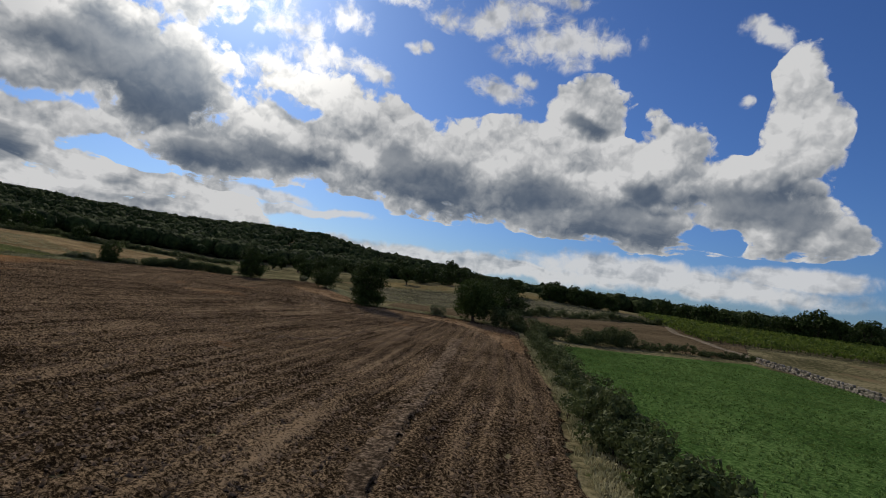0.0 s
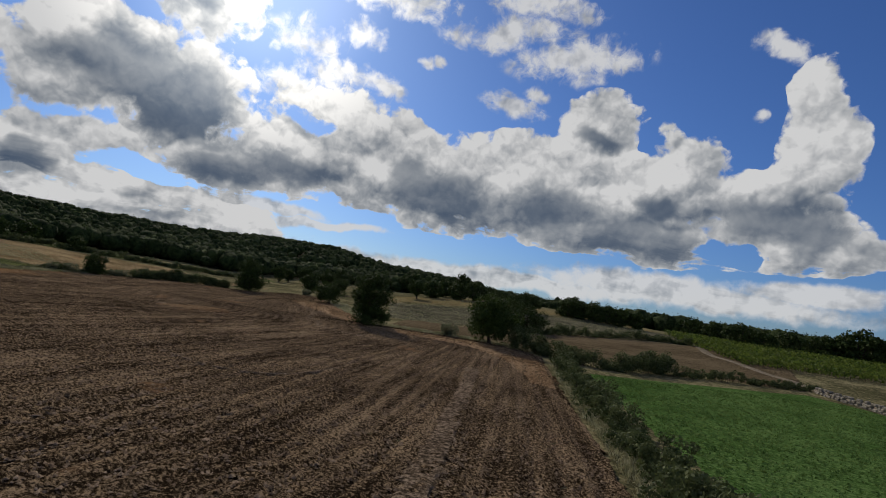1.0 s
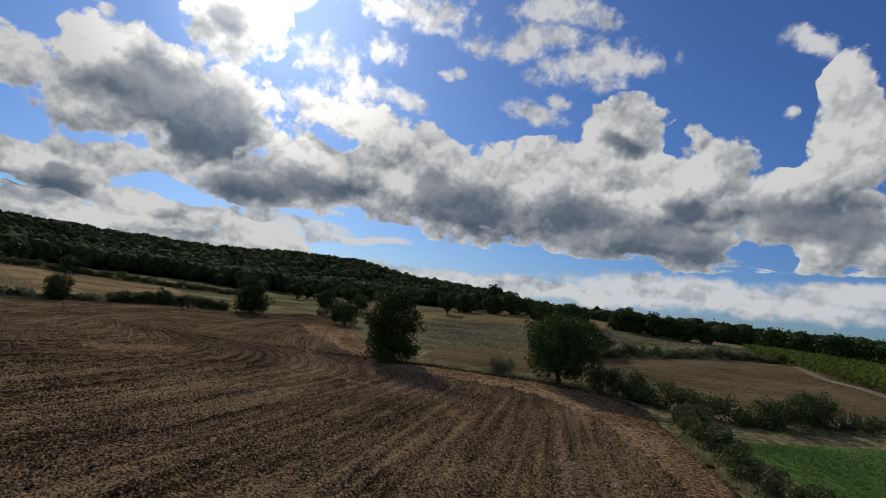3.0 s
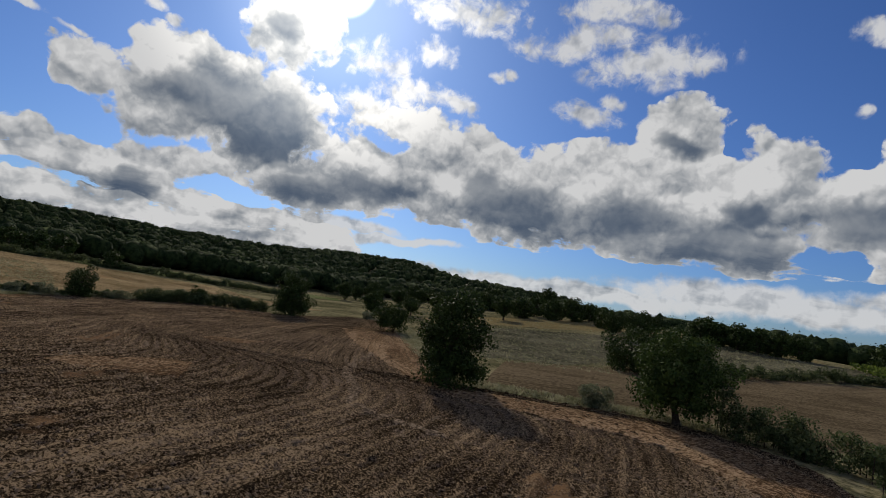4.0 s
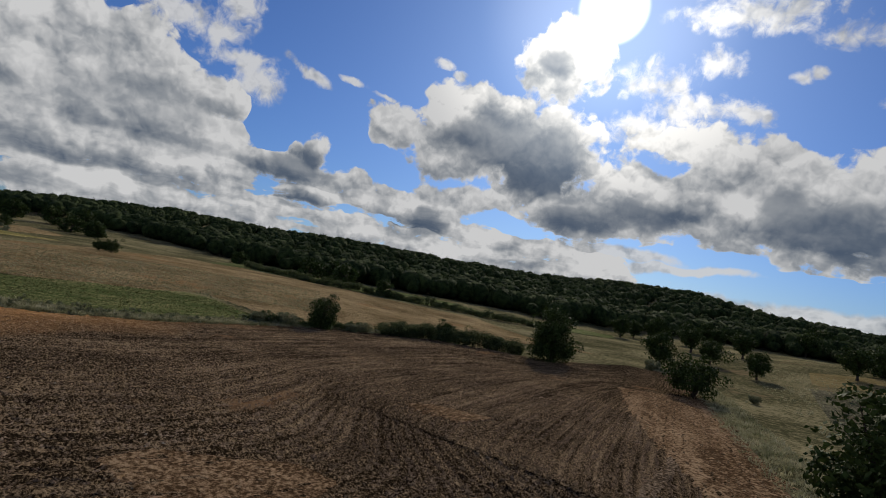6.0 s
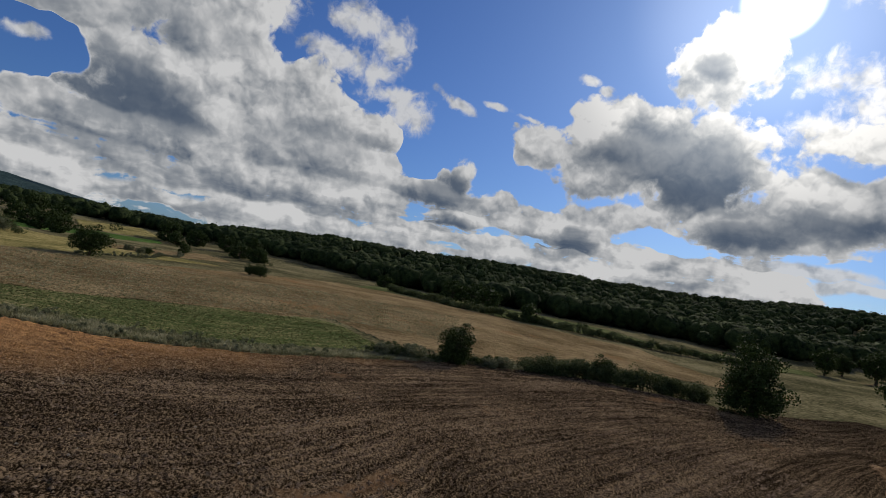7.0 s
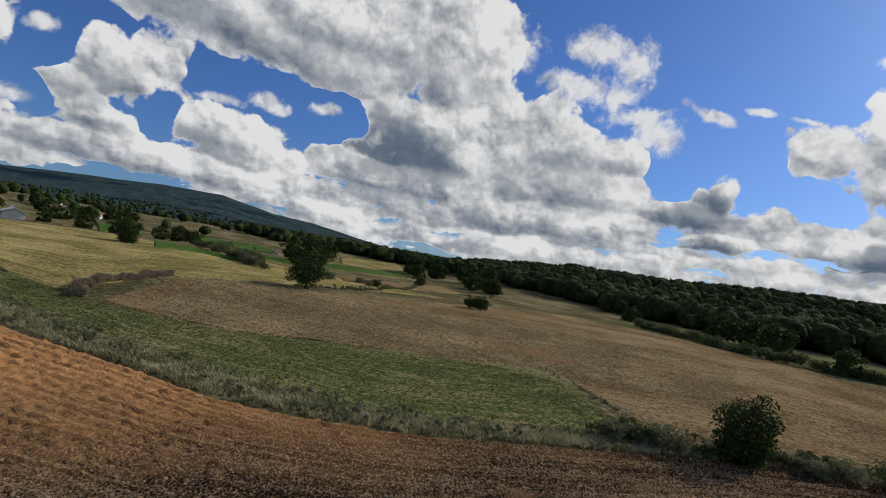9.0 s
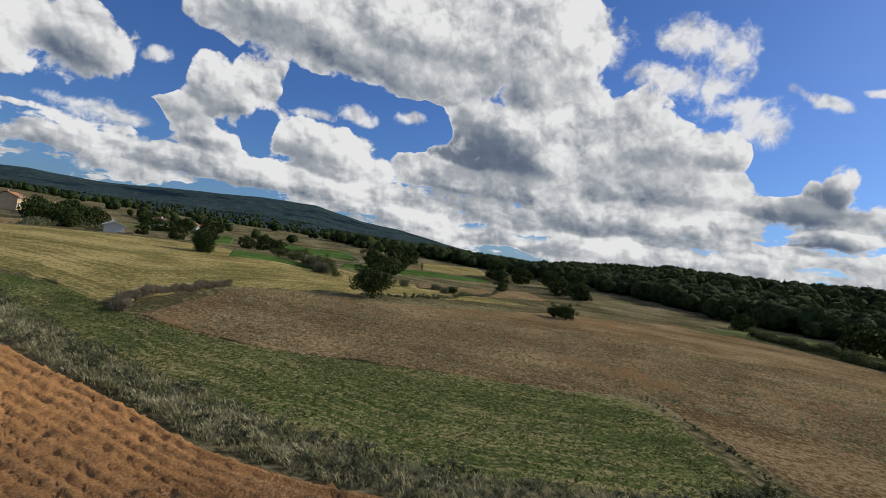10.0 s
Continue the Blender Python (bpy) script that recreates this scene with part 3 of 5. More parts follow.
FAR_UP = (0, 0, 20, 70, 106, 155, 172, 222, 226, 196, 160, 163, 145, 120, 60, 0)


def lumps(x, y, size, seed):
    """Smooth wandering relief in -1..1, cheap and repeatable."""
    s = 2 * math.pi / size
    return (np.sin(x * s + seed) * np.cos(y * s * 0.83 + seed * 2.1) + 0.6 * np.sin((x + y) * s * 1.7 + seed * 1.3)
            + 0.4 * np.cos((x - 1.4 * y) * s * 2.6 + seed * 0.7)) / 2.0


def ground(x, y):
    x, y = np.asarray(x, float), np.asarray(y, float)
    r, az = np.hypot(x - HUB[0], y - HUB[1]), np.degrees(np.arctan2(-(x - HUB[0]), y - HUB[1]))
    h = 0.9 + 2.6 * step(-x, 60, 116) + 2.4 * np.exp(-((x + 168) / 52) ** 2 - ((y - 26) / 42) ** 2)
    h = h + 0.6 * np.exp(-((x + 8) / 22) ** 2 - ((y - 90) / 16) ** 2) + 6.8 * np.exp(-((x - 22) / 62) ** 2 - ((y - 228) / 62) ** 2) + 4.6 * np.exp(-((x - 112) / 78) ** 2 - ((y - 150) / 70) ** 2)
    h = h + np.interp(az, RISE_AZ, RISE_UP) * step(r, 165, 460)
    far = step(r, 1900, 3600)
    h = h + np.interp(az, FAR_AZ, FAR_UP) * (0.26 * step(r, 500, 2100) + 0.74 * far) * (1 + 0.03 * lumps(x, y, 900, 3.0) + 0.05 * lumps(x, y, 330, 1.0) * (1 - step(r, 2600, 3500)))
    h = h + 0.15 * lumps(x, y, 34, 1.7) * step(r, 20, 90) + 1.2 * lumps(x, y, 210, 0.4) * step(r, 250, 600)
    return h


def high(x, y):
    return float(ground(x, y))


def smooth_curve(points, count):
    """Points of the plan as a smooth line of count points in metres."""
    p = np.array(points, float)
    d = np.r_[0, np.cumsum(np.hypot(*np.diff(p, axis=0).T))]
    ext = np.vstack([2 * p[0] - p[1], p, 2 * p[-1] - p[-2]])
    out = []
    for s in np.linspace(0, d[-1], count):
        k = min(int(np.searchsorted(d, s, "right")) - 1, len(p) - 2)
        t = (s - d[k]) / (d[k + 1] - d[k])
        a, b, c, e = ext[k], ext[k + 1], ext[k + 2], ext[k + 3]
        out.append(0.5 * (2 * b + (c - a) * t + (2 * a - 5 * b + 4 * c - e) * t * t + (3 * b - a - 3 * c + e) * t ** 3))
    return np.array(out)


def mesh_of(name, verts, faces, mat, smooth=False):
    me = bpy.data.meshes.new(name)
    verts, faces = np.asarray(verts, np.float32), np.asarray(faces, np.int32)
    me.vertices.add(len(verts))
    me.vertices.foreach_set("co", verts.ravel())
    me.loops.add(faces.size)
    me.loops.foreach_set("vertex_index", faces.ravel())
    me.polygons.add(len(faces))
    me.polygons.foreach_set("loop_start", np.arange(0, faces.size, faces.shape[1], dtype=np.int32))
    me.materials.append(mat)
    me.update(calc_edges=True)
    if smooth:
        me.shade_smooth()
    return me


def grid_faces(nu, nv):
    i = np.arange(nu - 1)[:, None] * nv + np.arange(nv - 1)[None]
    return np.stack([i, i + 1, i + nv + 1, i + nv], -1).reshape(-1, 4)


def field(name, label, mat, side_a, side_b, lift=0.05, along=120, across=60, rag=0.25, rough=0.0, furrow=0.0, plan=None, kind="structure", category="field"):
    """A sheet laid over the ground between two lines of the plan; rows run along them; plan: metres across that all the rows share out."""
    rng = np.random.default_rng(len(name) * 7 + len(side_a))
    a, b = smooth_curve(side_a, along), smooth_curve(side_b, along)
    t = np.linspace(0, 1, across)[None, :, None]
    p = a[:, None] * (1 - t) + b[:, None] * t
    wob = rng.normal(0, rag, (along, 2, 2))
    p[:, 0] += wob[:, 0]
    p[:, -1] += wob[:, 1]
    z = ground(p[..., 0], p[..., 1]) + lift
    if rough:
        z = z + rng.normal(0, rough, z.shape) + furrow * np.sin(t[..., 0] * plan * 2 * math.pi / 0.95)
    z[:, 0] -= lift + 0.05
    z[:, -1] -= lift + 0.05
    z[0] -= lift + 0.05
    z[-1] -= lift + 0.05
    f = grid_faces(along, across)
    me = mesh_of(name, np.concatenate([p, z[..., None]], -1).reshape(-1, 3), f[:, ::-1] if np.cross(b[0] - a[0], a[-1] - a[0]) < 0 else f, mat, True)
    width = np.cumsum(np.r_[[np.zeros(along)], np.hypot(*np.moveaxis(np.diff(p, axis=1), -1, 0)).T], axis=0).T
    length = np.repeat(np.r_[0, np.cumsum(np.hypot(*np.diff(p[:, across // 2], axis=0).T))][:, None], across, 1)
    if plan:
        width = np.repeat(t[..., 0] * plan, along, 0)
    uv = me.uv_layers.new(name="rows")
    index = np.empty(len(me.loops), np.int32)
    me.loops.foreach_get("vertex_index", index)
    uv.data.foreach_set("uv", np.stack([width.ravel()[index], length.ravel()[index]], -1).astype(np.float32).ravel())
    return tagged(new(name, me), label, category, kind=kind)


# one sheet from under the camera to the far mountains
ring_r = np.r_[0.5, 230 * (np.linspace(0.03, 1, 90)) ** 1.15, np.geomspace(236, 4700, 120)]
ring_a = np.radians(np.arange(0, 360, 1.0))
gx = HUB[0] - ring_r[:, None] * np.sin(ring_a)
gy = HUB[1] + ring_r[:, None] * np.cos(ring_a)
gv = np.stack([gx, gy, ground(gx, gy)], -1).reshape(-1, 3)
na = len(ring_a)
ii = np.arange(len(ring_r) - 1)[:, None] * na + np.arange(na)[None]
jj = np.arange(len(ring_r) - 1)[:, None] * na + (np.arange(na)[None] + 1) % na
ground_ob = tagged(new("ground", mesh_of("ground", gv, np.stack([ii, ii + na, jj + na, jj], -1).reshape(-1, 4)[:, ::-1], M_MEADOW, True)),
       "dry grass ground rolling away to wooded hills", "ground", kind="structure")

ground_ob.data.materials.append(M_HAZYWOOD)
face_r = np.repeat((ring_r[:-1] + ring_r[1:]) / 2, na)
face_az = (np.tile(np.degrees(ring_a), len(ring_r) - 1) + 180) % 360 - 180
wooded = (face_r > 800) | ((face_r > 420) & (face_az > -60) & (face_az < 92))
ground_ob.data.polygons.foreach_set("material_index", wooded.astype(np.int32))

EAST = ((-3.7, -61.5), (-0.6, -16.3), (1.6, 16.8), (3.5, 29), (4.7, 41), (5.8, 53.2), (7.1, 66), (7.4, 73.4), (2.6, 78.4), (-4.2, 78.9), (-9.5, 79.3), (-13.9, 80.4), (-19.9, 99.6), (-26.1, 119.5), (-33.7, 140.6))
WEST = ((-84, -60), (-94, -15), (-95, 12), (-90.5, 34.1), (-76.1, 55.3), (-69.6, 65.6), (-65, 72.7), (-62.8, 81.4), (-63.2, 93), (-62.8, 103.7), (-59.6, 113.6), (-52.4, 119.5), (-45.8, 123.7), (-40.7, 138.8))
field("ploughed_field", "freshly ploughed brown field with pale clods and curving rows", M_SOIL, EAST, WEST, 0.12, 760, 400, 0.15, 0.05, 0.05, 74.0)
headland = ((5.2, 49.6), (6.2, 57.5), (6.6, 65.3), (6.5, 72.2), (2, 77.2), (-4.2, 78), (-9.3, 78.3), (-13.3, 79.6), (-18.9, 99.1), (-26.1, 121.6))
field("sandy_headland", "sandy paler soil along the edge of the ploughed field", M_SAND, headland,
      ((3.3, 51.2), (3.4, 58), (2.6, 64.1), (0.6, 69), (-1.5, 72), (-5.5, 73.4), (-12, 75), (-17.1, 81), (-26, 96.6), (-34.2, 115.1)), 0.19, 220, 14, 0.4)
field("pale_row", "pale sandy row in the ploughed field", M_PALESOIL, ((-1.5, 54.6), (-1.8, 50.4), (-2.7, 39.5), (-4, 27.2), (-4.8, 19.8), (-5.9, 5.4)), ((-0.2, 54.4), (-0.5, 50.3), (-1.5, 39.4), (-2.8, 27.2), (-3.8, 19.7), (-4.7, 5.4)), 0.18, 220, 8, 0.35)
field("wheel_track", "pale curved wheel track on the ploughed field", M_PALESOIL, ((-23.2, 97.1), (-21.9, 87.5), (-21.2, 79.5), (-18.7, 73), (-16.6, 68.1), (-11.2, 65.4)), ((-22.2, 96.8), (-20.9, 87.4), (-20.1, 79.4), (-17.7, 73.8), (-16.1, 69.1), (-11.2, 66.4)), 0.18, 160, 6, 0.22)
field("wheel_track", "thin curved turning track pressed into the ploughed soil", M_PALESOIL, ((-19.4, 40.8), (-16, 38.7), (-13.3, 38.2), (-11.3, 39.5), (-10.1, 42.1), (-9.3, 45.6), (-9.1, 52.2)), ((-19.2, 41.2), (-15.9, 39.1), (-13.4, 38.6), (-11.6, 39.8), (-10.5, 42.2), (-9.7, 45.6), (-9.5, 52.2)), 0.18, 200, 4, 0.05)
field("sandy_patch", "pale sandy patch in the ploughed soil", M_SAND, ((-33.6, 66.4), (-31.2, 66.2), (-28.6, 66.6), (-26.2, 68.2)), ((-33.8, 68.6), (-32, 70.6), (-30.6, 72.4), (-28.6, 72.6)), 0.19, 80, 12, 0.35)
field("sandy_patch", "small pale sandy patch in the ploughed soil", M_SAND, ((-35.6, 83.6), (-33.6, 83), (-31.2, 83.4)), ((-34.4, 85.6), (-32.8, 86.4), (-30.8, 87)), 0.19, 60, 10, 0.3)
field("alfalfa_field", "smooth bright green alfalfa field beside the hedge", M_GREEN, ((0.8, -46.5), (4.9, 18.7), (7.5, 30.7), (8.4, 40.1), (9.6, 51.6), (10.8, 65.1)),
      ((49.4, -47.1), (45.6, 23.4), (43.6, 46.4), (41.1, 58.1), (42, 67.9), (39.6, 76.3)), 0.06, 140, 80)
field("stubble_field", "brown stubble field behind the trees", M_BROWNSTUBBLE, ((-11.3, 80.6), (1.7, 80.2), (11.3, 79.5), (25.7, 81), (42.6, 82.5), (62.1, 116.7)),
      ((-10.2, 103), (0, 113), (10.5, 124), (30, 131), (54.4, 138), (68, 149.4)), 0.08)
field("grey_meadow", "rough grey-green meadow behind the stubble", M_GREYMEADOW, ((-13.5, 103.5), (-4, 110.4), (8, 123), (30, 131.6), (54.4, 138.6)),
      ((-20, 160), (-8, 166), (10, 172), (36, 174), (60, 166)), 0.075, 120, 60, 0.5)
field("dry_grass_field", "golden dry grass field on the rise", M_PALE, ((-20, 166), (-6, 172), (10, 178), (36, 180), (58, 172)),
      ((-22, 190), (-6, 196), (12, 200), (36, 202), (60, 192)), 0.075, 120, 40, 0.5)
field("fallow_field", "reddish fallow field with dry weeds", M_BARE, ((-87.5, 57.3), (-83.4, 64.3), (-82.2, 74), (-82.3, 82.3), (-82.1, 90.5), (-83.2, 97.3), (-79.5, 108.8), (-73.2, 121.9), (-62.2, 136.8), (-48.7, 148.8)),
      ((-104, 59.3), (-109.5, 64.6), (-110.7, 70.3), (-115.1, 81.4), (-124.1, 91.3), (-138.5, 106.2), (-149.4, 131.9), (-129.4, 142), (-104.2, 146.4), (-83.1, 164.8)), 0.08, 140, 90)
field("fallow_field", "weedy end of the fallow field behind the oak", M_BARE, ((-83.2, 97.3), (-79.5, 108.8), (-73.2, 121.9), (-62.2, 136.8)), ((-67.1, 98.9), (-64.2, 108), (-61.9, 115.9), (-51.9, 125.3)), 0.075, 80, 50)
field("crop_strip", "green crop strip in rows beside the verge", M_STRIP, ((-92.1, 37.8), (-83.3, 48.5), (-77.7, 57.5), (-73.6, 63.3), (-69.9, 70.8), (-67, 76), (-65.5, 81.4), (-65.4, 89.4), (-67.4, 96.5)),
      ((-95.9, 40.3), (-91.9, 49.6), (-86.7, 56.9), (-83.2, 65.8), (-82.2, 74), (-82.3, 82.3), (-82.2, 90), (-82.1, 94.6), (-78.4, 96.7)), 0.07, 120, 50)
field("mown_field", "yellow-green mown field with faint swathes", M_OLIVE, ((-98, 10), (-97.5, 24), (-97, 38.9), (-91.4, 49.6), (-90.3, 54.4), (-105, 58.9), (-115, 69), (-127, 78), (-138, 90)),
      ((-140, -25), (-152, 6), (-166, 30), (-170, 50), (-166, 60), (-162, 70), (-158, 82), (-154, 92), (-150, 102)), 0.1, 120, 60)
field("olive_strip", "grassy green strip along the wood", M_GRASSY, ((-153.8, 136.9), (-132.3, 145.5), (-105.9, 148), (-95.6, 165.9), (-78.8, 189.6), (-67.3, 210.5)),
      ((-186.4, 169.4), (-154.7, 175.3), (-127.4, 189.6), (-92.3, 186.4), (-85.5, 208.2), (-73.8, 226.1)), 0.12)

# ---------- plants ----------
def leaf_quads(centres, normals, size, rng, slim=0.55):
    """Rhombic leaves at the centres, turned loosely to the normals."""
    n = len(centres)
    side = rng.normal(size=(n, 3))
    side -= (side * normals).sum(1, keepdims=True) * normals
    side /= np.linalg.norm(side, axis=1, keepdims=True) + 1e-9
    other = np.cross(normals, side)
    s = (size * rng.uniform(0.6, 1.35, n))[:, None]
    curl = normals * s * rng.uniform(-0.25, 0.25, n)[:, None]
    v = np.stack([centres - side * s, centres - other * s * slim + curl, centres + side * s, centres + other * s * slim + curl], 1)
    return v.reshape(-1, 3)


def quads_mesh(name, verts, mat):
    return mesh_of(name, verts, np.arange(len(verts)).reshape(-1, 4), mat)


def clumps(rng, count, rx, ry, rz, lift, hollow=0.45, flat_base=1.0):
    """Centres of leafy clumps spread through the outer part of an uneven crown."""
    d = rng.normal(size=(count, 3))
    d /= (np.abs(d) ** 2.6).sum(1, keepdims=True) ** (1 / 2.6)
    d[:, 2] = np.where(d[:, 2] < 0, d[:, 2] * flat_base, d[:, 2])
    r = hollow + (1 - hollow) * rng.uniform(0, 1, count) ** 0.6
    d[:, :2] *= np.where(d[:, 2:] < -0.3, 0.92, 1.0)
    r = r * (1 + rng.normal(0, 0.10, count)) * (1 + 0.26 * np.sin(3 * np.arctan2(d[:, 1], d[:, 0]) + rng.uniform(0, 6)) * rng.uniform(0.3, 1))
    return d * r[:, None] * (rx, ry, rz) + (0, 0, lift)


def shell(rng, centres, radius, per):
    """Points on and in round clumps, with outward directions."""
    n = len(centres)
    d = rng.normal(size=(n, per, 3))
    d /= np.linalg.norm(d, axis=2, keepdims=True)
    rad = radius * rng.uniform(0.7, 1.25, (n, 1, 1)) * rng.uniform(0.35, 1.05, (n, per, 1)) ** 0.5
    p = centres[:, None] + d * rad * (1, 1, 0.8)
    nn = d + rng.normal(0, 0.75, d.shape) + (0, 0, 0.25)
    nn /= np.linalg.norm(nn, axis=2, keepdims=True)
    return p.reshape(-1, 3), nn.reshape(-1, 3)


def tube(verts, faces, path, radii, sides=7):
    path = [Vector(p) for p in path]
    base = len(verts)
    for i, (p, r) in enumerate(zip(path, radii)):
        axis = (path[min(i + 1, len(path) - 1)] - path[max(i - 1, 0)]).normalized()
        a = axis.orthogonal().normalized()
        b = axis.cross(a)
        for k in range(sides):
            w = 2 * math.pi * k / sides
            verts.append(p + (a * math.cos(w) + b * math.sin(w)) * r * (1 + 0.12 * math.sin(3 * w + i)))
        if i:
            for k in range(sides):
                q = base + (i - 1) * sides
                faces.append((q + k, q + (k + 1) % sides, q + sides + (k + 1) % sides, q + sides + k))


def part(name, me, parent, label=""):
    ob = new(name, me)
    ob.parent = parent
    return tagged(ob, label)


def tree(name, label, tall, wide, bole, mat, leaves=7000, leaf=0.15, seed=1, deep=None, stems=1, category="tree", clump_count=46, base=0.12, skirt=0):
    """A tree with a tapered bole, limbs to its clumps and a crown of single leaves; its foot is at the origin."""
    rng = np.random.default_rng(seed)
    root = tagged(new(name), label, category)
    deep = deep or wide
    crown_low = tall * (base - 0.07) if bole < tall * 0.2 else bole * 0.8
    rz = (tall - crown_low) / 2
    mid = crown_low + rz
    rad = 0.31 * min(wide, deep, tall) * 0.5 + 0.1
    cen = clumps(rng, clump_count, wide / 2 - rad * 0.8, deep / 2 - rad * 0.8, rz - rad * 0.6, mid)
    if skirt:
        turn = rng.uniform(0, 2 * math.pi, skirt)
        out = rng.uniform(0.45, 0.82, skirt)
        low = np.stack([np.cos(turn) * out * wide / 2, np.sin(turn) * out * deep / 2, rng.uniform(0.08, 0.30, skirt) * tall], 1)
        cen = np.concatenate([cen, low])
    verts, faces = [], []
    for s in range(stems):
        lean = Vector((rng.normal(0, 0.06), rng.normal(0, 0.06), 0)) * tall * (1 if stems == 1 else 2.0)
        foot = Vector((rng.normal(0, 0.1), rng.normal(0, 0.1), -0.15)) if stems > 1 else Vector((0, 0, -0.2))
        top = Vector((lean.x, lean.y, mid + rz * 0.35))
        r0 = tall * 0.034 / stems ** 0.5
        spine = [foot.lerp(top, k / 6) + Vector((math.sin(k * 1.3 + seed), math.cos(k * 1.7 + seed), 0)) * tall * 0.012 for k in range(7)]
        tube(verts, faces, spine, [r0 * f for f in (1.55, 1.05, 0.92, 0.78, 0.6, 0.4, 0.16)], 9)
        for c in cen[s::stems][: 16 if stems == 1 else 7]:
            c = Vector(c)
            start = spine[2].lerp(spine[4], float(rng.uniform(0, 1)))
            bow = start.lerp(c, 0.5) + Vector((0, 0, -0.06 * tall))
            tube(verts, faces, [start, start.lerp(bow, 0.7), bow.lerp(c, 0.5), c], [r0 * 0.42, r0 * 0.3, r0 * 0.17, r0 * 0.05], 5)
    part("trunk", mesh_of("trunk", verts, faces, M_BARK, True), root)
    pts, nrm = shell(rng, cen, rad, max(8, leaves // len(cen)))
    part("crown", quads_mesh("crown", leaf_quads(pts, nrm, leaf, rng), mat), root)
    return root


def stand(ob, x, y, turn=0.0, size=1.0, sink=0.0):
    """Set a thing on the ground at a place of the plan."""
    px, py = x, y
    ob.matrix_basis = pose(px, py, high(px, py) - sink, 0, 0, turn) @ Matrix.Diagonal((size, size, size, 1))
    return ob


def again(ob, x, y, turn=0.0, size=1.0, label=""):
    """Another of the same kind at a place of the plan."""
    px, py = x, y
    c = copy_thing(ob, pose(px, py, high(px, py), 0, 0, turn))
    c.scale = (size, size, size)
    return tagged(c, label)


def hedge(name, label, line, tall, wide, mat, seed, per_metre=9, leaf=0.11, leaves=90, uneven=0.35, group=""):
    """A row of grown-together bushes along a line of the plan."""
    rng = np.random.default_rng(seed)
    p = smooth_curve(line, 200)
    d = np.r_[0, np.cumsum(np.hypot(*np.diff(p, axis=0).T))]
    n = max(4, int(d[-1] * per_metre))
    s = rng.uniform(0, d[-1], n)
    cx, cy = np.interp(s, d, p[:, 0]) + rng.normal(0, wide * 0.24, n), np.interp(s, d, p[:, 1]) + rng.normal(0, wide * 0.24, n)
    swell = 1 + uneven * np.sin(s * 0.55 + seed) * np.sin(s * 0.23 + 2 * seed) + uneven * 0.6 * np.sin(s * 1.7 + seed)
    r = 0.30 * min(tall, wide) * rng.uniform(0.7, 1.3, n)
    cz = ground(cx, cy) + rng.uniform(0.15, 1.0, n) ** 0.8 * np.maximum(tall * swell - r, 0.1)
    o = np.array([cx.mean(), cy.mean(), high(cx.mean(), cy.mean())])
    cen = np.stack([cx, cy, cz], 1) - o
    pts, nrm = [], []
    for k in range(0, n, 64):
        a, b = shell(rng, cen[k:k + 64], float(r[k:k + 64].mean()), leaves)
        pts.append(a)
        nrm.append(b)
    pts, nrm = np.concatenate(pts), np.concatenate(nrm)
    pts[:, 2] = np.maximum(pts[:, 2], ground(pts[:, 0] + o[0], pts[:, 1] + o[1]) - o[2])
    root = tagged(new(name), label, "hedge", group)
    root.location = o
    verts, faces = [], []
    for k in range(0, n, 3):
        gz = high(cx[k], cy[k]) - o[2] - 0.1
        foot = Vector((cen[k, 0] + rng.normal(0, 0.1), cen[k, 1] + rng.normal(0, 0.1), gz))
        tube(verts, faces, [foot, foot.lerp(Vector(cen[k]), 0.5), Vector(cen[k])], [0.04, 0.03, 0.01], 4)
    tagged(part("brushwood", mesh_of("brushwood", verts, faces, M_BARK), root), kind="stuff")
    part("foliage", quads_mesh("foliage", leaf_quads(pts, nrm, leaf, rng), mat), root)
    return root


def tufts(name, label, spots, tall, mat, seed, blades=7, spread=0.12, width=0.018):
    """Grass blades standing in tufts at spots (x, y in metres), all in one mesh."""
    rng = np.random.default_rng(seed)
    n = len(spots)
    z = ground(spots[:, 0], spots[:, 1]) + 0.03
    foot = np.repeat(np.c_[spots, z], blades, 0)
    m = len(foot)
    a = rng.uniform(0, 2 * math.pi, m)
    h = (np.repeat(rng.uniform(0.55, 1.25, n), blades) * rng.uniform(0.6, 1.1, m) * tall)[:, None]
    out = np.stack([np.cos(a), np.sin(a), 0 * a], 1)
    foot = foot + out * rng.uniform(0, spread, m)[:, None]
    w = np.stack([-np.sin(a), np.cos(a), 0 * a], 1) * width * rng.uniform(0.6, 1.6, m)[:, None]
    up = np.array([0, 0, 1.0])
    mid = foot + up * h * 0.55 + out * h * rng.uniform(0.05, 0.25, m)[:, None]
    tip = foot + up * h * rng.uniform(0.7, 1.0, m)[:, None] + out * h * rng.uniform(0.25, 0.8, m)[:, None]
    v = np.stack([foot - w, mid - w * 0.8, tip, mid + w * 0.8], 1).reshape(-1, 3)
    return tagged(new(name, quads_mesh(name, v, mat)), label, "grass", kind="stuff")


def band_spots(rng, side_a, side_b, count, power=1.0):
    a, b = smooth_curve(side_a, 300), smooth_curve(side_b, 300)
    i, t = rng.integers(0, 300, count), rng.uniform(0, 1, count)[:, None] ** power
    return a[i] * (1 - t) + b[i] * t + rng.normal(0, 0.15, (count, 2))


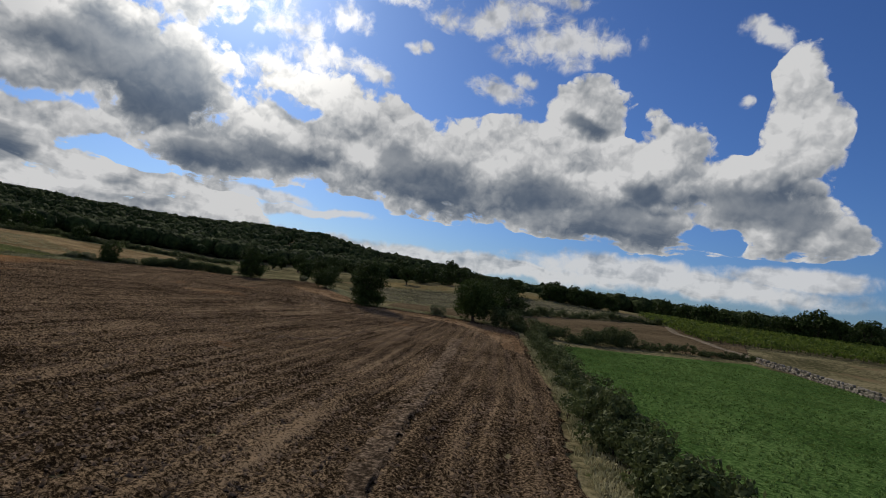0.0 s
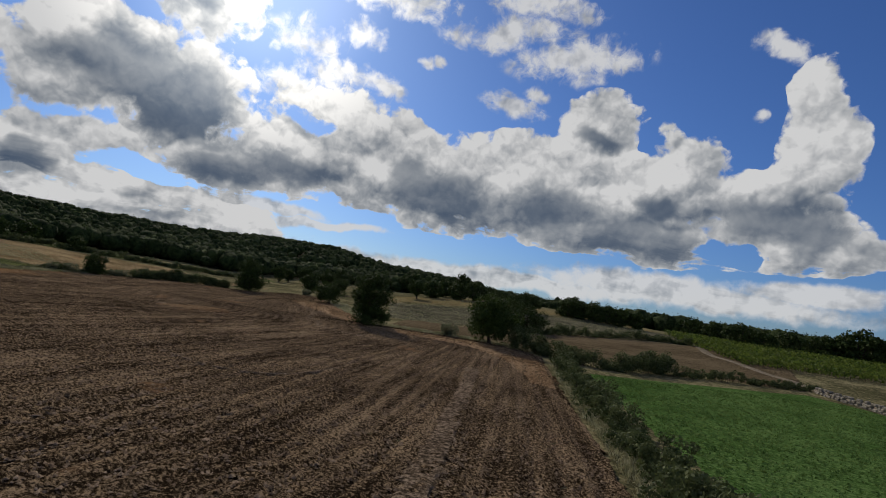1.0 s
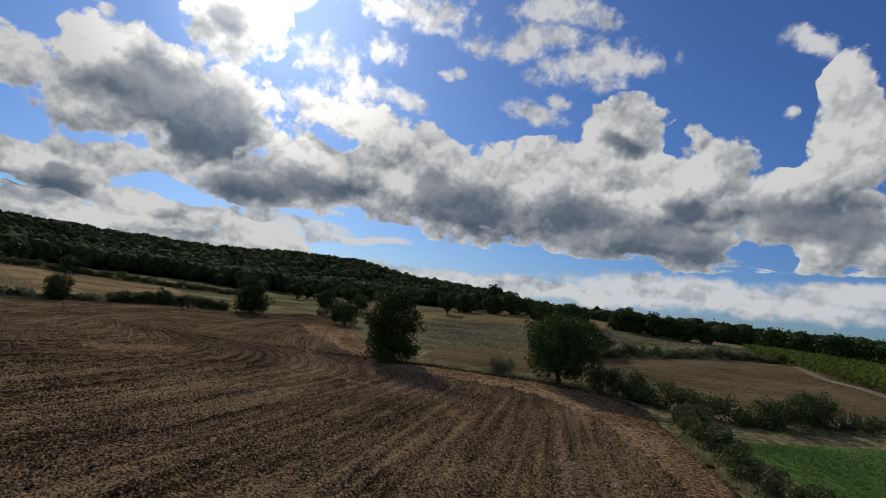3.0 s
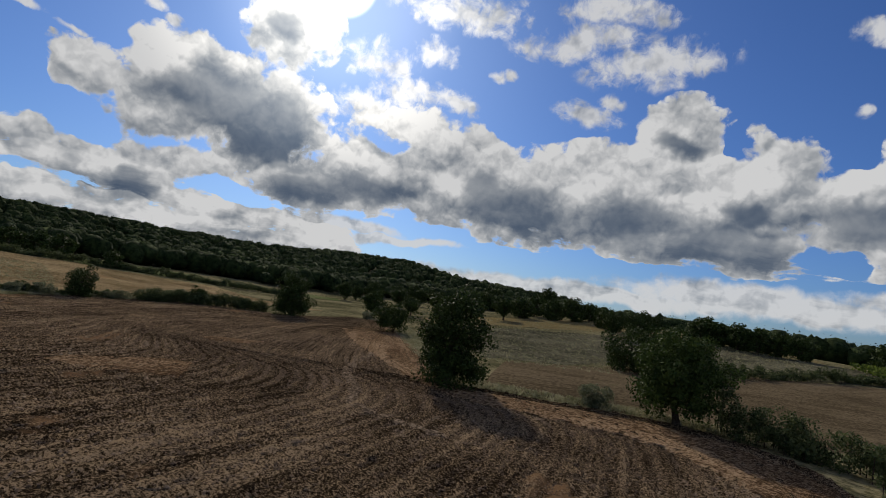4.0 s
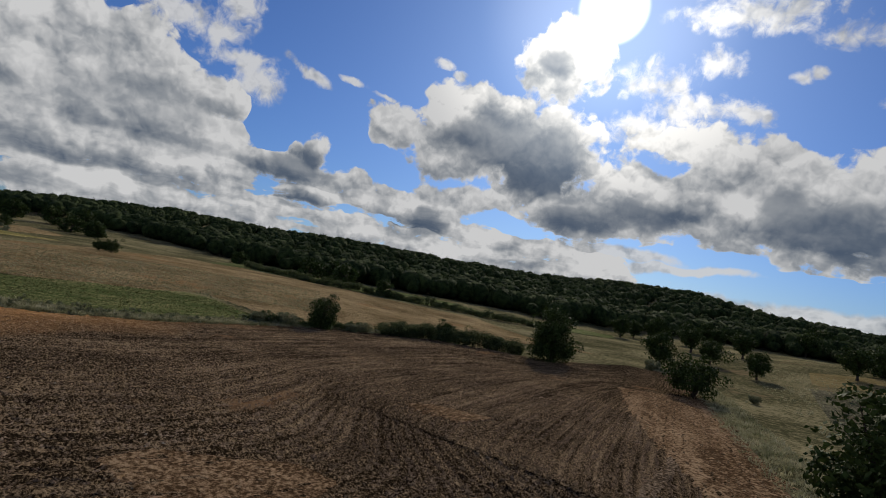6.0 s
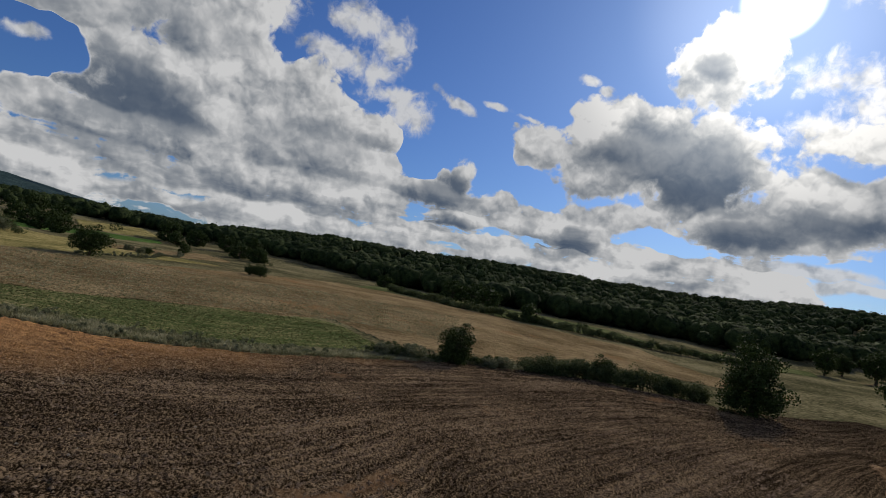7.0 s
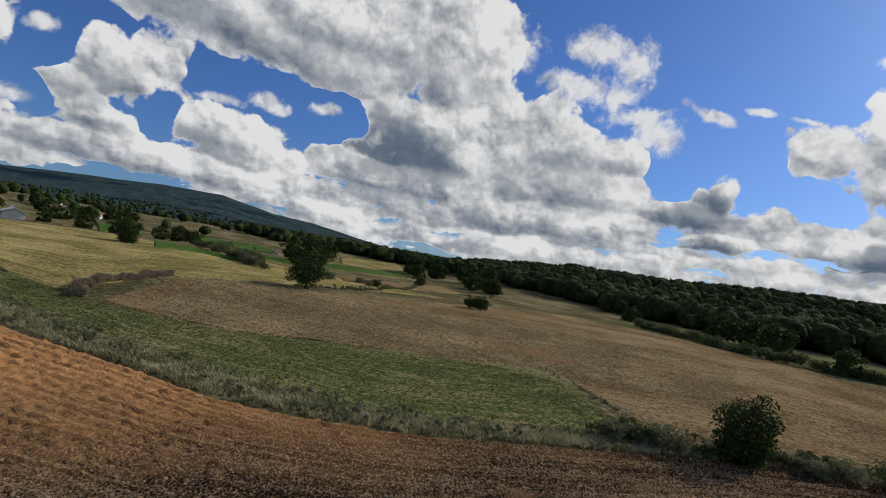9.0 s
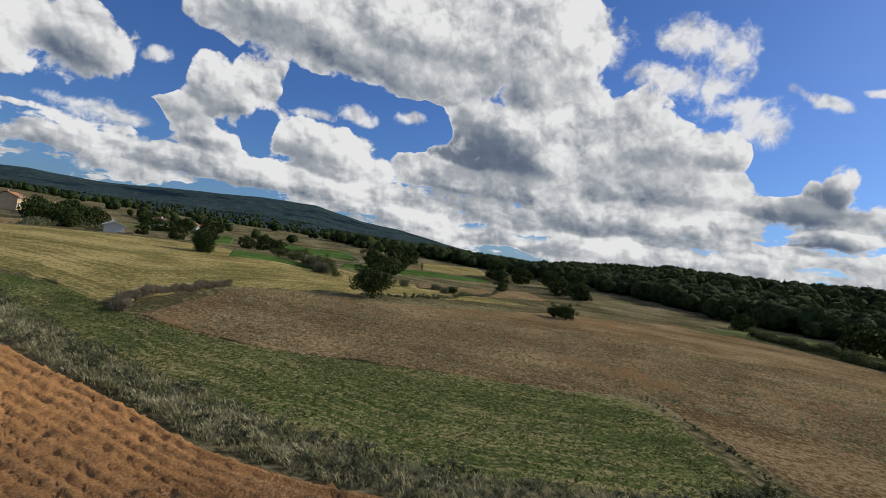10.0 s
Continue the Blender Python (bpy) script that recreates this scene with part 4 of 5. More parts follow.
# --- trees at the ploughed field ---
stand(tree("oak", "dense dark green oak with a low crown at the field edge", 8.0, 6.0, 0.9, M_OAK, 17000, 0.125, 3, clump_count=90, base=0.05, skirt=26), -13.2, 79.2, 0, 0.88)
stand(tree("mulberry_tree", "spreading green tree with a short trunk at the field edge", 6.9, 8.6, 1.2, M_OAKLIGHT, 16000, 0.14, 8, clump_count=90), 2.2, 79.2, 0, 0.86)
oak_b = stand(tree("oak", "dark bushy oak behind the stubble field", 7.2, 10.5, 0.7, M_OAK, 9000, 0.18, 12, clump_count=70, base=0.05, skirt=20), 5.9, 115.3, 0, 0.88)
again(oak_b, 12.2, 119.8, 120, 0.83)
oak_c = stand(tree("oak", "dark upright oak standing on the field edge", 8.0, 6.4, 0.8, M_OAK, 13000, 0.14, 21, clump_count=76, base=0.05, skirt=20), -44.6, 122.2, 0, 0.93)
small_oak = stand(tree("young_oak", "small round dark green oak in the verge", 3.9, 3.5, 0.4, M_OAK, 7000, 0.10, 31, clump_count=60, base=0.06, skirt=14), -63.2, 100.8, 0, 1.01)
broom = stand(tree("bush", "round grey-green bush at the field edge", 2.3, 3.4, 0.1, M_SAGE, 3000, 0.095, 41, stems=6, category="bush", clump_count=50, base=0.02), -3.0, 80.2, 0, 0.8)

oak_m = stand(tree("oak", "dark oak among scattered trees below the wood", 6.0, 5.8, 0.5, M_OAK, 4200, 0.19, 51, clump_count=46), -39.1, 149.3, 0, 0.97)
oak_l = stand(tree("holm_oak", "broad dark green bushy oak at the field corner", 5.6, 7.6, 0.3, M_OAK, 6500, 0.16, 61, stems=4, clump_count=56, base=0.03), -27.8, 121.2, 0, 0.84)
oak_s = stand(tree("field_tree", "field tree with a short bole and a domed crown", 6.4, 5.6, 1.4, M_OAK, 3200, 0.21, 71, clump_count=36), -35.5, 205, 0, 1.05)
for x, y, turn, size in ((-61.2, 225.6, 40, 1.33), (-71, 237.1, 200, 0.96), (-56.1, 240.7, 80, 1.24), (-26.8, 159.5, 310, 0.74), (-45.6, 199.4, 20, 1.02), (-25.9, 327.3, 75, 1.75),
                         (-51.9, 249.7, 140, 1.31), (-70.9, 223.7, 10, 1.1), (11.1, 167.9, 160, 0.92), (19.3, 178.8, 30, 1.04), (22.2, 181.2, 250, 0.88), (16.4, 174, 100, 0.96)):
    again(oak_m if (x + y) % 2 < 1 else oak_s, x, y, turn, size)
for x, y, turn, size in ((-48.6, 245.7, 0, 1.16), (-35.9, 171, 90, 0.79), (-14.2, 185.9, 45, 1), (3.5, 389.5, 130, 2.04), (-28.8, 300.4, 220, 1.49), (26.4, 194.4, 15, 0.36)):
    again(oak_s if size > 0.9 else oak_m, x, y, turn, size)
# trees and bushes of the far fields
again(oak_l, -114, 73.3, 30, 0.81, "dense dark round oak alone between two fields")
oak_f = stand(tree("oak", "dark green bushy oak between the fields", 5.6, 7.6, 0.3, M_OAK, 1700, 0.32, 64, stems=2, clump_count=40, base=0.03, skirt=8), -190.2, 71.6, 0, 0.88)
for x, y, turn, size in ((-200.4, 68, 70, 0.94), (-220.3, 65.5, 140, 0.92), (-251.9, 73, 200, 0.98), (-249.7, 110.9, 260, 0.89), (-195.2, 102.5, 20, 0.58), (-171.2, 157.5, 100, 0.76), (-138.9, 167.7, 10, 1.14), (-143.5, 163.4, 80, 1.09),
                         (-120.5, 155.6, 45, 1.04), (-103.7, 153.7, 200, 0.75), (-208.3, 128.5, 150, 0.84), (-247.3, 61.2, 30, 1.16), (-280.8, 74.7, 80, 1.31), (-309.4, 65.7, 10, 1.42), (-266.2, 111.1, 60, 1.49), (-257.7, 119.9, 130, 1.23),
                         (-246.7, 129.1, 200, 1.25)):
    again(oak_f, x, y, turn, size, "dark oak below the wood between the fields")
for x, y, turn, size in ((-209.7, 129.8, 280, 0.92), (-260, 143.1, 20, 1.2), (-217.2, 125.3, 90, 1), (-169.4, 29, 70, 0.59), (-223.9, 22.4, 10, 0.76), (-229.8, 26.5, 140, 0.96), (-232.2, 30.8, 200, 0.78), (-212.4, -5.3, 90, 0.67),
                         (-256.5, -21.3, 10, 0.88), (-214.7, 4.3, 160, 0.79), (-261.8, -20, 60, 0.8)):
    again(oak_f, x, y, turn, size, "dark bushy oak in a hedge on the plain")
for x, y, turn, size in ((-200.2, -24, 0, 0.9), (-199.3, -18.8, 50, 0.94), (-217, -26.1, 100, 1.12), (-231.2, -30.7, 150, 1.14), (-237.5, -41.5, 200, 1.28), (-223.6, -36.5, 250, 1.13),
                         (-246.9, -48.3, 300, 1.28), (-213.1, -38.2, 20, 1.12), (-294.3, -13, 70, 1.05), (-301.2, -20.6, 120, 1.06), (-277.1, -20.2, 170, 0.99), (-275.6, -35.3, 220, 1.02), (-230.9, -47.3, 40, 1.08), (-239.1, -55.6, 90, 1.2)):
    again(oak_f, x, y, turn, size, "tall dark oak beside the farms")
for x, y, turn, size in ((-125.8, 102.2, 60, 0.46), (-127.9, 100.9, 160, 0.37), (-146.4, 85.9, 40, 0.27)):
    again(oak_l, x, y, turn, size, "dark green bushy oak between the fields")
bush_g = again(broom, -64.3, 96.6, 30, 0.75, "low grey-green bush in the verge")
for x, y, turn, size in ((-65.3, 94, 80, 0.61), (-62, 104.4, 150, 0.55), (-62, 106.5, 10, 0.64), (-147.5, 76.7, 0, 0.72), (-149.9, 82.7, 60, 0.67), (-150.3, 86.1, 120, 0.75), (-145.4, 84.3, 10, 0.61),
                         (-129.9, 103.6, 200, 0.66), (-142.7, 61.8, 30, 1.08), (-152, 59.3, 100, 1.37), (-155.2, 58.7, 170, 1.24), (-158.6, 56.4, 45, 1.01), (-37.7, 141, 20, 0.76), (-23.1, 128.9, 80, 0.47), (-33.1, 142.2, 210, 0.68)):
    again(broom, x, y, turn, size, "grey-green bush at a field edge")
again(small_oak, -143.2, 40.3, 90, 1.21, "small round tree alone in the mown field")
again(small_oak, -57.5, 117, 200, 0.72, "small dark oak rising from the hedge")

# hedges
hedge("hedge", "tall dark evergreen hedge between ploughed field and alfalfa", ((3.1, 5.1), (3.8, 15.6), (3.9, 21.4), (4.7, 27)), 1.9, 1.7, M_HEDGE, 5, 12, 0.085, 150, 0.25)
hedge("hedge", "loose mixed hedge of dark green bushes beside the alfalfa", ((5, 27), (5.8, 34.8), (6.6, 42.9), (7.4, 51.9), (8.6, 62.5), (9.4, 69.2)), 1.3, 2.0, M_HEDGE, 6, 12, 0.08, 85, 0.5)
hedge("hedge", "leafy bramble hedge at the corner of three fields", ((4.8, 79.4), (8.2, 76.4), (11.4, 73.2), (15.5, 72), (20, 74.4), (24.5, 77.8)), 2.1, 2.4, M_HEDGE, 7, 14, 0.10, 80, 0.4)
hedge("hedge", "low dark hedge along the stubble field", ((23.8, 75.5), (31.3, 78.9), (40.5, 80.4), (44.4, 81.6)), 1.1, 2.0, M_HEDGE, 9, 9, 0.09, 60)
hedge("hedge", "dense trimmed-looking dark hedge along the ploughed field", ((-61.3, 108.7), (-58.9, 114.8), (-53.8, 119.5), (-49.6, 122.9)), 2.3, 2.2, M_HEDGE, 10, 18, 0.085, 130, 0.14)
hedge("hedge", "dark brambles beside the small oak", ((-65.9, 93.2), (-64.4, 97.4), (-63.9, 102.3), (-62.7, 105.8)), 1.1, 1.8, M_HEDGE, 11, 10, 0.085, 90, 0.4)
hedge("hedge", "dark brush line between stubble field and dry slope", ((8.9, 111.3), (14.5, 116.9), (23.7, 125.8), (38.1, 134.5), (48.3, 138.8), (55.6, 137)), 1.8, 2.2, M_HEDGE, 12, 8, 0.13, 50, 0.4)
hedge("hedge", "dark hedge line below the wood", ((-147.5, 145.4), (-132.1, 146), (-109.8, 145.1), (-99.1, 158.7), (-83.8, 175.5), (-74.8, 192.5)), 1.9, 2.2, M_HEDGE, 13, 11, 0.13, 50, 0.3)
hedge("hedge", "curved grey hedge of dry brambles between fields", ((-87.2, 56.1), (-90.6, 54.7), (-94.5, 55.1), (-99.4, 56.4), (-105.1, 58.3)), 0.95, 1.2, M_DRY, 14, 18, 0.055, 70, 0.25)
hedge("hedge", "bushy hedge row across the far fields", ((-140.2, 64.9), (-156.4, 57.8), (-167.3, 50.7), (-170.4, 45.1)), 2.4, 2.0, M_HEDGE, 15, 6, 0.12, 60, 0.5)
hedge("hedge", "low hedge along the far beige field", ((-161.7, -4.9), (-173.8, -10.6), (-189, -18.1), (-207, -22.5), (-218.8, -18.8)), 1.6, 2.2, M_SAGE, 16, 4, 0.16, 50, 0.5)
hedge("hedge", "dark weedy ditch line between crop strip and fallow", ((-83.1, 96.6), (-78.5, 97.4), (-74.6, 98), (-70.8, 97.8), (-68.2, 97.2)), 0.25, 0.6, M_SAGE, 18, 3, 0.06, 30, 0.9)
hedge("hedge", "thin grassy weeds lining two far fields", ((-116.3, 71.8), (-125.4, 79.2), (-135.9, 84.6), (-147.6, 88.3), (-164.8, 95.9), (-196, 101.5)), 0.7, 1.2, M_SAGE, 17, 3, 0.12, 40, 0.5)

grove = again(oak_f, 33.3, 181.3, 10, 1.04, "dark oak in a grove on the knoll")
for x, y, turn, size in ((36.8, 179.5, 80, 0.96), (40.3, 176.5, 150, 1.08), (43.8, 174.8, 220, 1), (47.3, 171.8, 300, 0.96), (35.7, 184.9, 40, 1.12), (50.9, 170.1, 100, 0.88),
                         (-6.2, 208.8, 0, 1.18), (-0.6, 199.1, 70, 1.03), (4.9, 201.7, 130, 1.2), (9.8, 205.4, 200, 0.94), (-10.2, 198.7, 260, 1.07), (11.7, 186.8, 320, 0.93)):
    copy_thing(grove, pose(x, y, high(x, y), 0, 0, turn)).scale = (size, size, size)

for x, y, turn, size in ((94.6, 142.2, 10, 1.5), (110.3, 144.1, 70, 1.37), (81.5, 147.9, 130, 1.08), (73.9, 146.7, 20, 0.93), (71.4, 152, 190, 1.11), (69, 161.3, 240, 1.03), (65.6, 167.4, 300, 1.07), (88.4, 146, 40, 1.06), (99.9, 140.4, 100, 1.14), (89.6, 143.4, 10, 1.09), (100.2, 145.2, 150, 1.06)):
    copy_thing(grove, pose(x, y, high(x, y), 0, 0, turn)).scale = (size, size, size)

# woodland, all in one
rng = np.random.default_rng(11)
WOOD_AZ = (-75, -50, -30, -16, -8, 0, 10, 18, 24, 36, 48, 60, 70, 78, 90, 97)
WOOD_R = (190, 200, 212, 238, 246, 240, 232, 208, 182, 188, 188, 212, 262, 306, 340, 350)


def wood(name, label, spots, tall, quads, leaf, seed):
    """Crowns grown together: a lumpy leafy mass for each tree, with loose sprays of leaves over it."""
    rng = np.random.default_rng(seed)
    n = len(spots)
    h = tall * rng.uniform(0.65, 1.25, n)
    w = h * rng.uniform(0.42, 0.64, n)
    ph = rng.uniform(0, 6.28, (n, 3))
    foot = np.c_[spots, ground(spots[:, 0], spots[:, 1])][:, None]
    size = np.stack([w, w, h * 0.52], -1)[:, None]

    def bulge(d):
        az = np.arctan2(d[..., 1], d[..., 0])
        return 1 + 0.16 * np.sin(3 * az + ph[:, :1]) * np.cos(2.5 * d[..., 2] + ph[:, 2:]) + 0.12 * np.sin(10 * d[..., 2] + 2 * az + ph[:, 1:2])

    bm = bmesh.new()
    bmesh.ops.create_icosphere(bm, subdivisions=2, radius=1.0)
    ico = np.array([v.co for v in bm.verts])
    ico_f = np.array([[v.index for v in f.verts] for f in bm.faces])
    bm.free()
    d = np.repeat(ico[None], n, 0)
    core = d * (bulge(d) * rng.uniform(0.86, 1.02, d.shape[:2]))[..., None] * size * 0.93
    core[..., 2] = np.maximum(core[..., 2] + (h * 0.46)[:, None], 0.0)
    core = core + foot
    faces = (ico_f[None] + len(ico) * np.arange(n)[:, None, None]).reshape(-1, 3)
    d = rng.normal(size=(n, quads, 3))
    d[..., 2] = np.abs(d[..., 2]) - 0.2
    d /= np.linalg.norm(d, axis=2, keepdims=True)
    p = d * (bulge(d) * rng.uniform(0.86, 1.02, (n, quads)))[..., None] * size
    p[..., 2] += (h * 0.46)[:, None]
    p = p + foot
    nn = d + rng.normal(0, 0.4, d.shape)
    nn /= np.linalg.norm(nn, axis=2, keepdims=True)
    sprays = leaf_quads(p.reshape(-1, 3), nn.reshape(-1, 3), leaf, rng, 0.75)
    q = n * len(ico) + np.arange(len(sprays)).reshape(-1, 4)
    tris = np.concatenate([faces, q[:, (0, 1, 2)], q[:, (0, 2, 3)]])
    return tagged(new(name, mesh_of(name, np.concatenate([core.reshape(-1, 3), sprays]), tris, M_WOOD, True)), label, "wood", kind="stuff")


def sector(rng, count, az0, az1, depth0, depth1, power=1.0):
    az = rng.uniform(az0, az1, count)
    base = np.interp(az, WOOD_AZ, WOOD_R) + 4 * np.sin(az * 1.9) + 3 * np.sin(az * 4.3)
    r = base + depth0 + (depth1 - depth0) * rng.uniform(0, 1, count) ** power
    return np.stack([HUB[0] - r * np.sin(np.radians(az)), HUB[1] + r * np.cos(np.radians(az))], 1)


wood("wood_edge", "dark green oak wood along the foot of the hill", sector(rng, 1100, -6, 95, 0, 30), 6.6, 90, 0.30, 1)
wood("woodland", "dense oak woodland covering the hill", sector(rng, 4200, -6, 97, 22, 310, 0.85), 5.6, 56, 0.36, 2)
wood("wood_edge", "dark line of trees along the ridge beyond the vineyard", sector(rng, 900, -75, -6, 0, 80), 8.0, 70, 0.36, 3)

# trees and hedges of the plain below the mountains
rng = np.random.default_rng(23)
plain = np.stack([rng.uniform(88, 150, 5200), 190 + 1600 * rng.uniform(0, 1, 5200) ** 1.3], 1)
plain = np.stack([HUB[0] - plain[:, 1] * np.sin(np.radians(plain[:, 0])), HUB[1] + plain[:, 1] * np.cos(np.radians(plain[:, 0]))], 1)
keep = (lumps(plain[:, 0], plain[:, 1], 120, 2.2) + 0.7 * lumps(plain[:, 0], plain[:, 1], 41, 0.9) > np.where(np.hypot(plain[:, 0] - HUB[0], plain[:, 1] - HUB[1]) > 650, 0.10, 0.42)) & (np.hypot(plain[:, 0] - HUB[0], plain[:, 1] - HUB[1]) > 280)
wood("scattered_trees", "dark trees and hedges scattered over the plain", plain[keep], 5.0, 22, 0.42, 4)

field("alfalfa_field", "bright green strip on the crest of the mown field", M_GREEN, ((-143.1, 44.7), (-150.3, 50.9), (-149.5, 60.6)), ((-169.6, 36.7), (-170.5, 45.4), (-159.2, 57.1)), 0.2, 60, 20)
field("alfalfa_field", "long green far field below the trees", M_GREEN, ((-176.6, 60), (-212, 74.2), (-238.8, 104.4)), ((-226.8, 54.2), (-244.9, 72.9), (-252.4, 106.4)), 0.4, 60, 20)
field("mown_field", "grassy far field below the wood", M_OLIVE, ((-260.2, 80.2), (-263, 92.9), (-264.1, 109.7)), ((-305.6, 80.4), (-310.8, 92.9), (-325.5, 109.6)), 0.4, 60, 30)
field("alfalfa_field", "green far field beside a track", M_GREEN, ((-253.7, 45.2), (-252.5, 50.3), (-250.8, 55.1)), ((-293.8, 33.6), (-296.8, 39.9), (-300.3, 47.3)), 0.4, 60, 30)
field("alfalfa_field", "green far field on the plain", M_GREEN, ((-263.4, 24.4), (-253, 39.4), (-254.6, 52.2)), ((-291.6, 11.2), (-289, 28.3), (-285.9, 42.4)), 0.4, 60, 30)
field("alfalfa_field", "small green far field among hedges", M_GREEN, ((-210.2, 10.3), (-231.4, 8.8), (-245, 10.7)), ((-263.4, -11.1), (-277.6, -7.8), (-288, -3)), 0.4, 60, 30)
field("crop_strip", "far vineyard patch before the farms", M_STRIP, ((-228.3, -26.6), (-233.8, -23.2), (-241.5, -20.8)), ((-266.8, -46.4), (-273.8, -37.9), (-276, -27.2)), 0.4, 60, 30)
field("fallow_field", "brown far field between bushes", M_BARE, ((-147.9, 78.9), (-158.1, 93.1), (-184.6, 113.5)), ((-164.6, 78.2), (-183.4, 89.9), (-212.6, 113.3)), 0.3, 60, 30)
field("dirt_track", "pale far dirt track between fields", M_DIRT, ((-298.2, 44), (-277.8, 50.9), (-256.3, 57.6)), ((-296.6, 42.7), (-277.9, 49.4), (-253.9, 56.2)), 0.5, 60, 4, 0.08, category="track")
field("stubble_field", "beige far field with a hedge", M_BARE, ((-161.8, -7.9), (-183, -18.2), (-215.4, -26)), ((-191, -69.2), (-200.1, -39.2), (-238.2, -42.5)), 0.3)
field("stubble_field", "pale far field before the farms", M_STUBBLE, ((-188.4, 4.5), (-215.4, -1), (-236.3, 0.4)), ((-218.9, -21.2), (-249, -30.3), (-234, -11.1)), 0.35)

# track, wall and vineyard
track = ((41.9, -32), (43.9, 23.7), (42.4, 55.3), (45.1, 68.9), (45.6, 81.2), (46.8, 93.6), (48.3, 106.8), (48.5, 119.2), (54.9, 138.9))
field("dirt_track", "pale dirt track curving past the vineyard", M_DIRT, [(x - 1.1, y) for x, y in track], [(x + 1.1, y) for x, y in track], 0.12, 160, 8, 0.08, category="track")


def stone_mesh(seed):
    rng = np.random.default_rng(seed)
    bm = bmesh.new()
    bmesh.ops.create_cube(bm, size=1.0)
    bmesh.ops.bevel(bm, geom=bm.edges[:], offset=0.16, segments=1, affect="EDGES")
    for v in bm.verts:
        v.co += Vector(rng.normal(0, 0.05, 3))
    me = bpy.data.meshes.new("stone")
    bm.to_mesh(me)
    bm.free()
    me.materials.append(M_STONE)
    return me


wall = tagged(new("drystone_wall"), "low drystone wall of pale limestone beside the track", "wall")
stones = [stone_mesh(k) for k in range(6)]
line = smooth_curve(((43.2, 42.9), (40.7, 54.1), (41.3, 59.8), (42.6, 68.1), (42.7, 76.2), (43.1, 79.8)), 400)
rng = np.random.default_rng(5)
run = np.r_[0, np.cumsum(np.hypot(*np.diff(line, axis=0).T))]
for level in range(3):
    s = 0.3 * level
    while s < run[-1] - 0.4:
        size = (rng.uniform(0.4, 0.8), rng.uniform(0.35, 0.5), rng.uniform(0.24, 0.36))
        k = int(np.searchsorted(run, s))
        a = line[min(k + 1, 399)] - line[max(k - 1, 0)]
        x, y = line[min(k, 399)]
        stone = new("stone", stones[int(rng.integers(0, 6))])
        stone.parent = wall
        stone.matrix_basis = pose(x + rng.normal(0, 0.04), y, high(x, y) + 0.12 + 0.28 * level, rng.normal(0, 4), rng.normal(0, 4), math.degrees(math.atan2(a[1], a[0]))) @ Matrix.Diagonal((*size, 1))
        s += size[0] + rng.uniform(0.0, 0.12) + (0.5 if rng.uniform() < 0.12 * level else 0)

rng = np.random.default_rng(31)
for k in range(30):
    x0, y0 = 48.5 + 0.25 * k, 107 + 1.9 * k
    x1, y1 = 98 + 0.6 * k, 100 + 2.1 * k
    n = 900
    t = rng.uniform(0, 1, n)
    px, py = x0 + (x1 - x0) * t, y0 + (y1 - y0) * t
    pz = ground(px, py) + rng.uniform(0.35, 1.65, n)
    o = np.array([px.mean(), py.mean(), high(px.mean(), py.mean())])
    p = np.stack([px + rng.normal(0, 0.06, n), py + rng.normal(0, 0.2, n), pz], 1) - o
    nn = rng.normal(size=(n, 3)) + (0, -0.5, 0.5)
    nn /= np.linalg.norm(nn, axis=1, keepdims=True)
    row = tagged(new("vine_row"), "trellised row of leafy green grapevines", "vine", "vineyard rows")
    row.location = o
    part("foliage", quads_mesh("foliage", leaf_quads(p, nn, 0.24, rng, 0.8), M_VINE), row)
    verts, faces = [], []
    for q in np.linspace(0.02, 0.98, 22):
        fx, fy = x0 + (x1 - x0) * q, y0 + (y1 - y0) * q
        foot = Vector((fx, fy, high(fx, fy))) - Vector(o)
        tube(verts, faces, [foot + Vector((0, 0, -0.1)), foot + Vector((0.05, 0, 0.5)), foot + Vector((0, 0.03, 1.0))], [0.05, 0.04, 0.03], 4)
    tagged(part("vine_wood", mesh_of("vine_wood", verts, faces, M_BARK), row), kind="stuff")


# farm houses on the plain
def box(bm, x0, y0, z0, x1, y1, z1):
    v = [bm.verts.new((x, y, z)) for z in (z0, z1) for x, y in ((x0, y0), (x1, y0), (x1, y1), (x0, y1))]
    for f in ((3, 2, 1, 0), (4, 5, 6, 7), (0, 1, 5, 4), (1, 2, 6, 5), (2, 3, 7, 6), (3, 0, 4, 7)):
        bm.faces.new([v[i] for i in f])


def from_bm(name, bm, mat):
    me = bpy.data.meshes.new(name)
    bm.to_mesh(me)
    bm.free()
    me.materials.append(mat)
    return me


